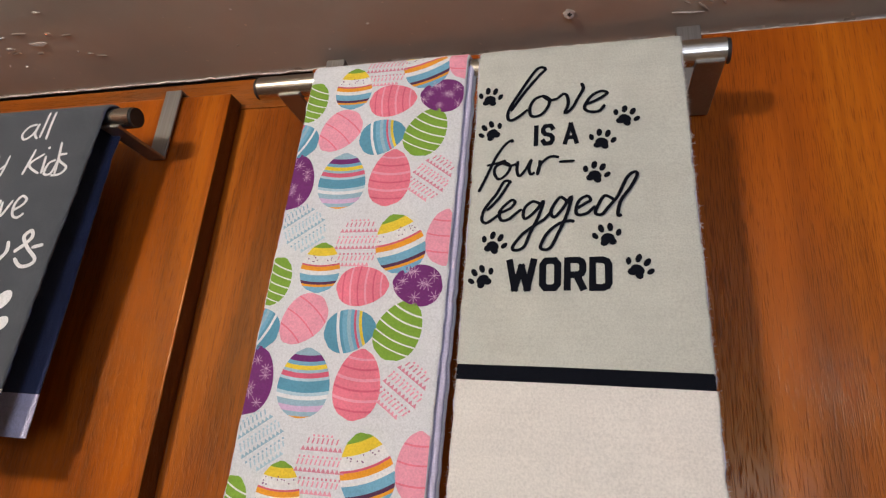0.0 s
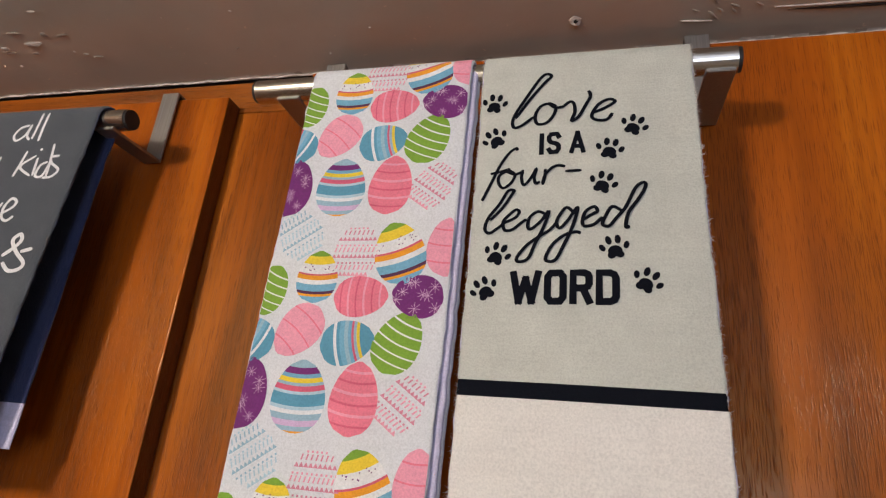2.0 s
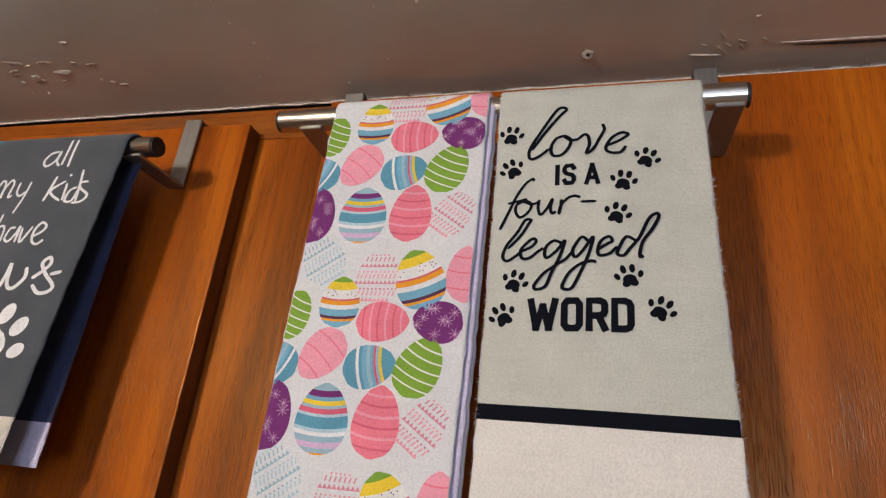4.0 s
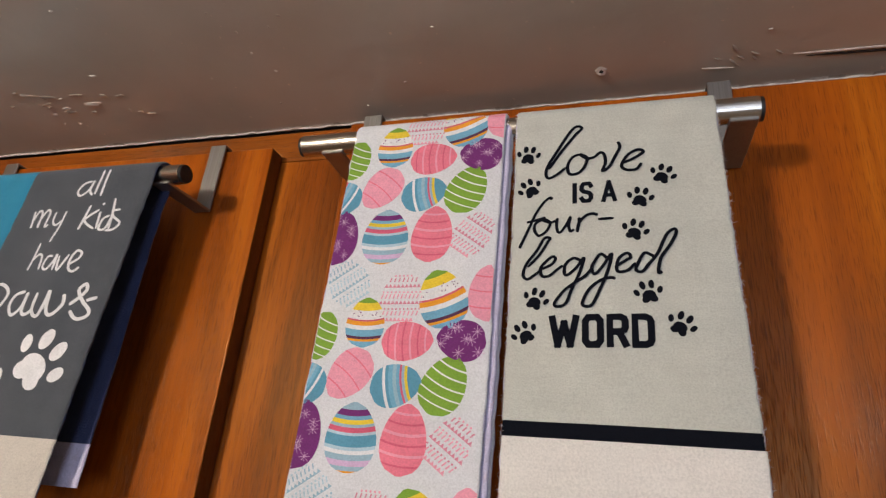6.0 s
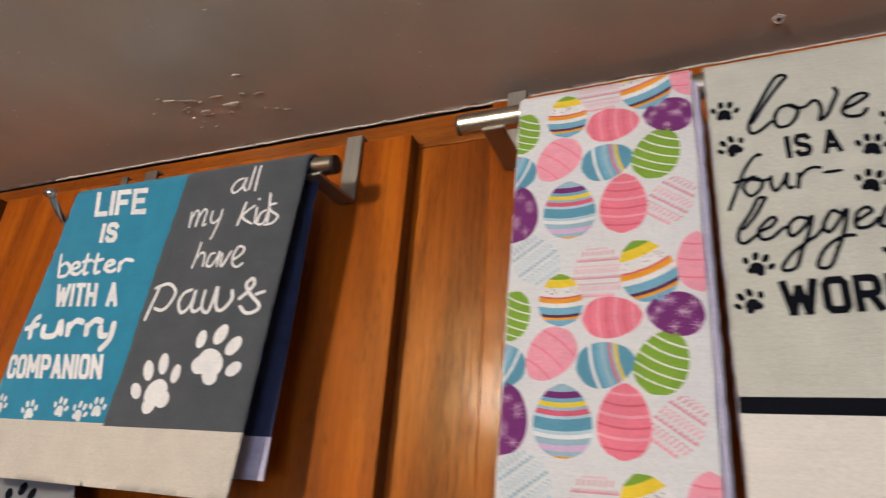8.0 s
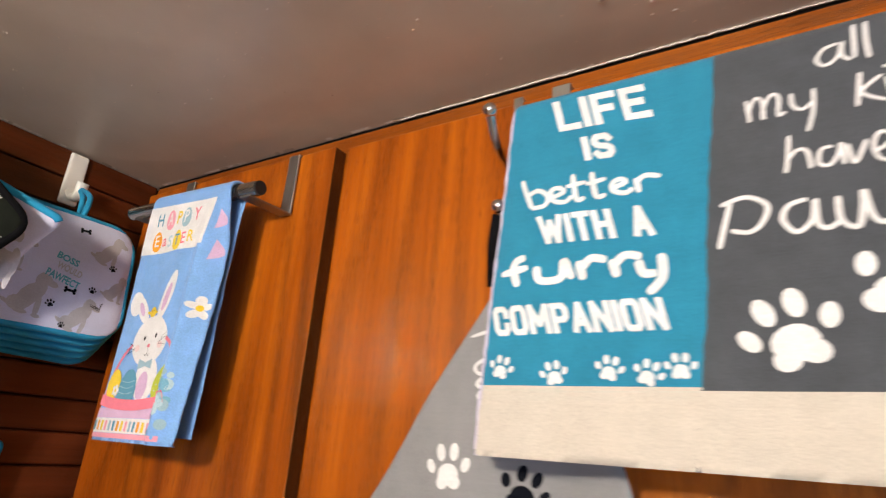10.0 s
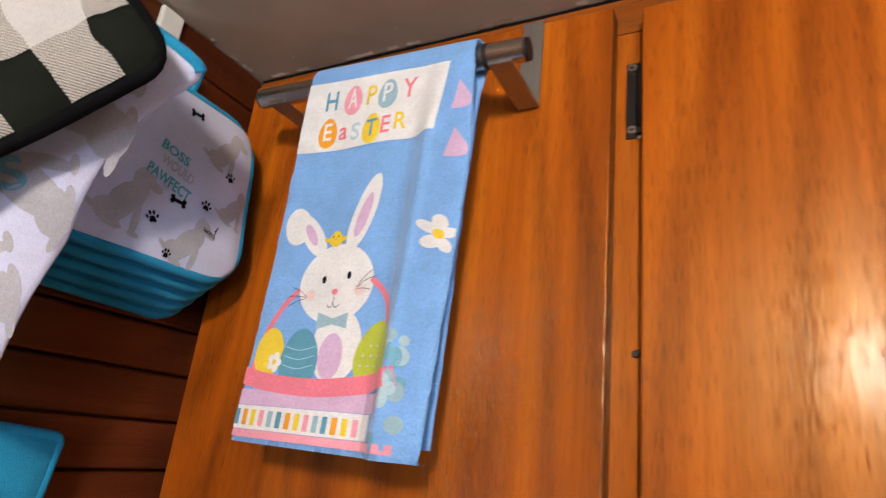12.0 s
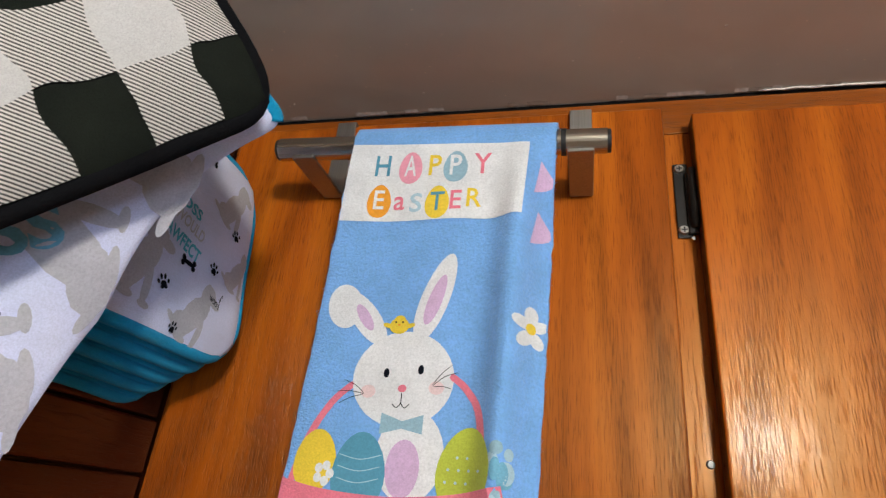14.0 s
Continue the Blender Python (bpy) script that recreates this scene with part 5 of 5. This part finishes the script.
class Sheet:
    """A hanging flat cloth that widens downwards."""

    def __init__(self, y, seed):
        self.y, self.seed, self.shift = y, seed, (0.0, 0.0)

    def edges(self, h):
        k = (1.912 - h) / 0.172
        return (0.620 - 0.112 * k, 0.674 + 0.056 * k)

    def at(self, x, h, off=0.0):
        w = 0.004 * noise.noise((x * 18, h * 6, self.seed)) + 0.006 * math.sin((x - 0.55) * 42) * min(1, max(0, (1.91 - h) / 0.1))
        return (x, self.y - off - w, h)

    def fit(self, x, h, margin=0.001):
        l, r = self.edges(h)
        return min(max(x, l + margin), r - margin)


def apron():
    s = Sheet(-0.029, 5)
    ap = empty("apron", "grey cotton apron with black neck strap and paw prints", "apron")
    hs = np.linspace(1.912, 1.56, 40)
    n = 24
    verts, faces, index = [], [], []
    for side in (0, 1):
        for h in hs:
            l, r = s.edges(max(h, 1.70))
            for i in range(n):
                verts.append(s.at(l + (r - l) * i / (n - 1), h, 0.0 if side == 0 else -0.0012))
    m = len(hs)
    for side in (0, 1):
        for j in range(m - 1):
            for i in range(n - 1):
                a = side * m * n + j * n + i
                q = (a, a + n, a + n + 1, a + 1)
                faces.append(q if side == 0 else q[::-1])
                index.append(1 if j < 1 else 0)
    for j in range(m - 1):
        for i in (0, n - 1):
            a = j * n + i
            faces.append((a, a + n, m * n + a + n, m * n + a))
            index.append(1)
    raw("bib", verts, faces, [C_APRON, C_BLACK], ap, "", index, True)
    for x0, x1 in ((0.616, 0.6185), (0.664, 0.630)):
        p = spline([s.at(x0, 1.909, 0.001), (x1, -0.036, 1.945), (0.6235, -0.040, 1.9675)], 8)
        v, f = tube(p, 0.0075, 8, False, 0.22, (0, 1, 0.1))
        raw("neck_strap", v, f, [C_BLACK], ap, "black neck strap", smooth=True)
    # word running down the bib
    flat, fc = [], []
    paths, k = hand_word("Paws", 0.085)
    for p in paths:
        line = []
        for a, b in spline(p, 6):
            line.append((0.597 + a * 0.22 + b * 0.80, 1.868 - a * 0.97 + b * 0.25))
        f, q = ribbon(line, 0.0035)
        o = len(flat)
        flat += f
        fc += [tuple(o + i for i in g) for g in q]
    print_mesh("lettering", s, flat, fc, [WHITE], ap, label="white handwritten word Paws")
    paw(s, 0.585, 1.768, 0.040, 5, WHITE, ap)
    paw(s, 0.645, 1.757, 0.036, -20, BLACK, ap)
    paw(s, 0.545, 1.725, 0.030, 15, BLACK, ap)


apron()


# ---- pads hanging on the boarded wall ----
def frame_of(corner, along, up):
    a = Vector(along).normalized()
    u = Vector(up)
    u = (u - a * u.dot(a)).normalized()
    return Vector(corner), a, u, a.cross(u)


PAD_GREY = ink("lilac_grey", (0.45, 0.44, 0.49))


class Pad:
    """A quilted square pad: p and q in metres from one corner along its two edges."""

    def __init__(self, corner, along, up, size_p, size_q, thick, radius=0.02, flip=1, puff=0.004, seed=1, bow=0.0, wobble=0.0022, curl=0.0, warp=0.0):
        self.o, self.a, self.u, n = frame_of(corner, along, up)
        self.shift, self.mirror = (0.0, 0.0), n.x < 0
        self.n = -n if n.x < 0 else n
        self.o = self.o - self.n * (thick / 2 + puff * 0.85)
        self.wobble, self.curl, self.warp = wobble, curl, warp
        self.w, self.h, self.t, self.r, self.puff, self.seed, self.bow = size_p, size_q, thick, radius, puff, seed, bow

    def spot(self, p, q, z):
        sag = self.bow * (p / self.w - 0.5) ** 2 + self.bow * 0.6 * (q / self.h - 0.5) ** 2
        sag += self.wobble * noise.noise((p * 22, q * 22, self.seed))
        swing = self.curl * (max(0.0, p / self.w - 0.42) ** 2 - 0.16 * max(0.0, math.sin(math.pi * min(1.0, p / self.w / 0.55))))
        inner = min(1.0, max(0.0, min(p, q, self.w - p, self.h - q) / 0.02))
        p, q = p + self.warp * inner * noise.noise((p * 55, q * 55, self.seed + 9)), q + self.warp * inner * noise.noise((p * 55, q * 55, self.seed + 5))
        return self.o + self.a * p + self.u * (q - swing) + self.n * (z - sag)

    def at(self, p, q, off=0.0):
        return self.spot(p, q, self.t / 2 + self.bulge(p, q) + off)

    def fit(self, p, q, margin=0.003):
        return min(max(p, margin), self.w - margin)

    def bulge(self, p, q):
        e = min(p, q, self.w - p, self.h - q)
        k = min(1.0, max(0.0, e / 0.018))
        quilt = abs(math.sin((p + q) * 62)) * abs(math.sin((p - q) * 62))
        return self.puff * (k * (2 - k)) * (0.86 + 0.14 * quilt)

    def outline(self, inset=0.0):
        pts = []
        r = self.r
        for cx, cy, a0 in ((self.w - r, self.h - r, 0), (r, self.h - r, 90), (r, r, 180), (self.w - r, r, 270)):
            for k in range(7):
                a = radians(a0 + 15 * k)
                pts.append((cx + (r - inset) * math.cos(a), cy + (r - inset) * math.sin(a)))
        dense = []
        for i, p in enumerate(pts):
            q = pts[(i + 1) % len(pts)]
            n = max(1, int(math.hypot(q[0] - p[0], q[1] - p[1]) / 0.007))
            dense += [(p[0] + (q[0] - p[0]) * k / n, p[1] + (q[1] - p[1]) * k / n) for k in range(n)]
        return dense


def pot_holder(pad, label, face, binding, name="pot_holder", bind_r=0.0042, group="pot holders on the boarded wall", loop=None, bound=None):
    thing = empty(name, label, "pot holder", group)
    line = pad.outline()
    cp, cq = pad.w / 2, pad.h / 2
    rings = 34
    verts, faces, index = [], [], []
    m = len(line)
    for side in (1, -1):
        o = len(verts)
        for k in range(rings + 1):
            f = 1 - k / (rings + 0.4)
            for p, q in line:
                x, y = cp + (p - cp) * f, cq + (q - cq) * f
                verts.append(pad.spot(x, y, side * (pad.t / 2 + pad.bulge(x, y))))
        for k in range(rings):
            for i in range(m):
                a, b = o + k * m + i, o + k * m + (i + 1) % m
                quad = (a, b, b + m, a + m)
                faces.append(quad if side > 0 else quad[::-1])
                index.append(0)
        faces.append(tuple(range(o + rings * m, o + (rings + 1) * m)))
        index.append(0)
    for i in range(m):
        j = (i + 1) % m
        o2 = (rings + 1) * m
        faces.append((i, o2 + i, o2 + j, j))
        index.append(0)
    raw("padding", verts, faces, [face], thing, "", index, True)
    rim = pad.outline(0.001)
    if bound:
        rim = sorted((pq for pq in rim if pq[0] < bound), key=lambda pq: pq[1])
    v, f = tube([pad.spot(p, q, 0) for p, q in rim], bind_r, 10, not bound, 1.15, pad.n)
    raw("binding", v, f, [binding], thing, "sewn edge binding", smooth=True)
    if loop:
        v, f = tube(spline(loop, 6), 0.0035, 8)
        raw("hanging_loop", v, f, [binding], thing, smooth=True)
    return thing


def word_on(pad, text, p, q, width, height, mat, parent, ang=0.0, bold=0.02):
    pts, faces = type_flat(text, bold)
    if pad.mirror:
        height = -height
    a = radians(ang)
    flat = [(p + x * width * math.cos(a) - y * height * math.sin(a), q + x * width * math.sin(a) + y * height * math.cos(a)) for x, y in pts]
    return print_mesh("lettering", pad, flat, faces, [mat], parent, off=0.0006, label="printed word " + text, fit=False)


def dog(pad, p, q, s, ang, mat, parent):
    """Sitting dog silhouette about s high and wide."""
    a = radians(ang)
    side = -1 if pad.mirror else 1
    items = []
    for x, y, rx, ry, t in ((-0.06, -0.12, 0.23, 0.44, -24), (-0.24, -0.38, 0.26, 0.20, 0), (0.10, 0.10, 0.19, 0.32, -14), (0.16, 0.42, 0.20, 0.17, 0), (0.36, 0.38, 0.17, 0.09, -6),
                            (0.04, 0.44, 0.07, 0.17, -18), (0.22, -0.30, 0.075, 0.30, 3), (0.27, -0.56, 0.11, 0.05, 0), (-0.12, -0.55, 0.18, 0.06, 0), (-0.50, -0.42, 0.16, 0.05, -20)):
        y, t = side * y, side * t
        items.append(disc(p + s * (x * math.cos(a) - y * math.sin(a)), q + s * (x * math.sin(a) + y * math.cos(a)), rx * s, ry * s, radians(t) + a, 12, 3))
    return shapes(pad, items, mat, parent, 0.0005, "dog_print")


def bone(pad, p, q, s, ang, parent):
    a = radians(ang)
    pos = [(dx * s * math.cos(a) - dy * s * math.sin(a) + p, dx * s * math.sin(a) + dy * s * math.cos(a) + q) for dx, dy in ((-0.4, 0.14), (-0.4, -0.14), (0.4, 0.14), (0.4, -0.14))]
    items = [disc(x, y, 0.15 * s, 0.15 * s, 0, 10, 2) for x, y in pos] + [disc(p, q, 0.42 * s, 0.13 * s, a, 12, 2)]
    return shapes(pad, items, BLACK, parent, 0.0008, "bone_print")


def pad_stack():
    loop_top = (0.022, -0.098, 2.075)
    for k in range(5):
        x = 0.087 - 0.0150 * k
        pad = Pad((x, -0.202 + 0.002 * k, 1.8775 - 0.0050 * k), (0.01, 1, 0.012 - 0.012 * k), (-0.10, -0.07, 1), 0.172, 0.148, 0.006, 0.034, 1, 0.004, 40 + k, 0.004)
        loop = [pad.spot(0.10, 0.149, 0), (x * 0.6 + 0.01, -0.100, 2.055), loop_top] if k in (0, 2) else None
        th = pot_holder(pad, "white dog-print pot holder with turquoise binding" if k == 0 else "turquoise-backed pot holder in a hanging stack", C_PAD if k == 0 else C_BIND, C_BIND, loop=loop)
        if k == 0:
            word_on(pad, "BOSS", 0.078, 0.086, 0.026, 0.0085, TEAL, th, -14, 0.03)
            word_on(pad, "WOULD", 0.080, 0.074, 0.030, 0.0085, GREY, th, -14, 0.02)
            word_on(pad, "PAWFECT", 0.070, 0.062, 0.040, 0.0095, TEAL, th, -14, 0.03)
            for p, q, size, ang in ((0.140, 0.112, 0.036, -12), (0.062, 0.038, 0.044, -8), (0.118, 0.024, 0.038, -14),
                                    (0.156, 0.066, 0.030, -10), (0.036, 0.082, 0.036, -8)):
                dog(pad, p, q, size, ang, PAD_GREY, th)
            bone(pad, 0.101, 0.050, 0.013, -5, th)
            bone(pad, 0.104, 0.128, 0.012, 5, th)
            for p, q, s, a in ((0.082, 0.030, 0.011, 20), (0.126, 0.056, 0.010, -10), (0.146, 0.090, 0.010, 15), (0.100, 0.008, 0.008, 0)):
                paw(pad, p, q, s, a, BLACK, th, 0.0009)
            flat, fc = [], []
            paths, _ = hand_word("woo", 0.010)
            for pth in paths + hand_word("f", 0.004)[0]:
                sh = 0.0105 if pth in hand_word("f", 0.004)[0] else 0.0
                f, g = ribbon([(0.128 + sh + a, 0.036 + b - a * 0.3) for a, b in spline(pth, 5)], 0.0007)
                o = len(flat)
                flat += f
                fc += [tuple(o + i for i in h) for h in g]
            print_mesh("lettering", pad, flat, fc, [BLACK], th, off=0.0008, label="handwritten word woof", fit=False)


pad_stack()


def wall_hook():
    hk = empty("wall_hook", "white plastic adhesive hook near the ceiling", "hook")
    bm = box_bm(-0.0005, 0.006, -0.112, -0.088, 2.055, 2.128, 0.0028, 3)
    part("base", bm, M_PLASTIC, hk, smooth=False)
    v, f = tube(spline([(0.005, -0.100, 2.072), (0.014, -0.099, 2.064), (0.024, -0.098, 2.066), (0.029, -0.098, 2.082)], 6), 0.0055, 10, False, 1.4, (0, 1, 0))
    raw("prong", v, f, [M_PLASTIC], hk, smooth=True)


wall_hook()


def white_pad():
    """The large white pad: from its tip along the lower edge and along the upper edge."""
    pad = Pad((0.1735, -0.1680, 1.980), (-0.388, -0.192, -0.901), (-0.50, -0.804, 0.319), 0.235, 0.21, 0.005, 0.010, 1, 0.003, 61, 0.003, 0.0075, 0.075)
    far = pad.spot(0.03, 0.205, 0)
    th = pot_holder(pad, "large white dog-print pot holder with turquoise binding", C_PAD, C_BIND, bound=0.004, bind_r=0.0046, loop=[far, far + Vector((-0.04, -0.01, 0.03)), (0.004, -0.36, 2.085)])
    word_on(pad, "BOSS", 0.166, 0.077, 0.072, 0.0165, ink("soft_teal", (0.16, 0.40, 0.54)), th, -134, 0.035)
    word_on(pad, "WOULD", 0.205, 0.110, 0.090, 0.0165, ink("soft_teal", (0.16, 0.40, 0.54)), th, -134, 0.035)
    for p, q, size, ang in ((0.066, 0.034, 0.060, 150), (0.116, 0.034, 0.052, 160), (0.176, 0.036, 0.052, 140),
                            (0.048, 0.084, 0.052, 150), (0.110, 0.100, 0.046, 140), (0.214, 0.060, 0.046, 150)):
        dog(pad, p, q, size, ang, PAD_GREY, th)
    paw(pad, 0.153, 0.036, 0.014, 130, BLACK, th, 0.0009)


white_pad()


def plaid_pad():
    """Buffalo check pad: white, twill grey and black squares, black binding."""
    m, t, b = nodes_of("twill_grey_check")
    tc = t.nodes.new("ShaderNodeTexCoord")
    dot = t.nodes.new("ShaderNodeVectorMath")
    dot.operation = "DOT_PRODUCT"
    along, up = Vector((-0.526, -0.444, -0.726)).normalized(), Vector((-0.33, -0.69, 0.66)).normalized()
    dot.inputs[1].default_value = (along - up).normalized() * 4300
    link(t, tc.outputs["Object"], dot.inputs[0])
    sn = t.nodes.new("ShaderNodeMath")
    sn.operation = "SINE"
    link(t, dot.outputs["Value"], sn.inputs[0])
    mr = t.nodes.new("ShaderNodeMapRange")
    mr.inputs["From Min"].default_value = -1.0
    link(t, sn.outputs[0], mr.inputs["Value"])
    link(t, ramp(t, mr.outputs[0], [(0.35, (0.07, 0.065, 0.06)), (0.6, (0.62, 0.58, 0.54))]), b.inputs["Base Color"])
    b.inputs["Roughness"].default_value = 0.95
    bump(t, b, mr.outputs[0], 0.3, 0.0006)
    pad = Pad((0.1915, -0.2030, 1.9605), along, up, 0.205, 0.20, 0.005, 0.020, 1, 0.0060, 71, 0.003, 0.0066, warp=0.0045)
    far = pad.spot(0.01, 0.19, 0)
    th = pot_holder(pad, "buffalo check pot holder in black and white with black binding", cloth("black_check", (0.012, 0.014, 0.011), 1400, 0.4, 0.15, 0.95, 0.0), C_BLACK, bind_r=0.0044,
                    loop=[far, far + Vector((-0.03, -0.01, 0.02)), (0.004, -0.36, 2.08)])
    c = 0.0300
    white = cloth("white_check", (0.54, 0.525, 0.52), 1400, 0.4, 0.05)
    ps = [0.0038, 0.0265] + [0.0265 + c * k for k in range(1, 7)]
    qs = [0.0038] + [0.0345 + c * k for k in range(7)]
    for i in range(7):
        for j in range(7):
            if (i % 2, j % 2) == (0, 0):
                continue
            kind = (i % 2) + (j % 2)
            p0, p1, q0, q1 = ps[i], min(ps[i + 1], 0.1985), qs[j], min(qs[j + 1], 0.1960)
            if p1 - p0 < 0.004 or q1 - q0 < 0.004:
                continue
            g = quad_grid(((p0, q0), (p1, q0), (p1, q1), (p0, q1)), 9, 9)
            ob = print_mesh("check", pad, g[0], g[1], [white if kind == 2 else m], th, off=0.0009, fit=False)
            ob.data.polygons.foreach_set("use_smooth", [True] * len(ob.data.polygons))


plaid_pad()


def low_teal():
    """Turquoise cloth corner low on the boarded wall."""
    pad = Pad((0.030, -0.100, 1.752), (-0.05, -1, 0.10), (0.0, 0.02, -1), 0.16, 0.16, 0.006, 0.006, 1, 0.003, 81)
    pot_holder(pad, "turquoise pot holder hanging lower on the boarded wall", C_BIND, C_BIND, loop=[pad.spot(0.08, 0.0, 0), (0.012, -0.178, 1.765), (0.002, -0.178, 1.78)])


low_teal()
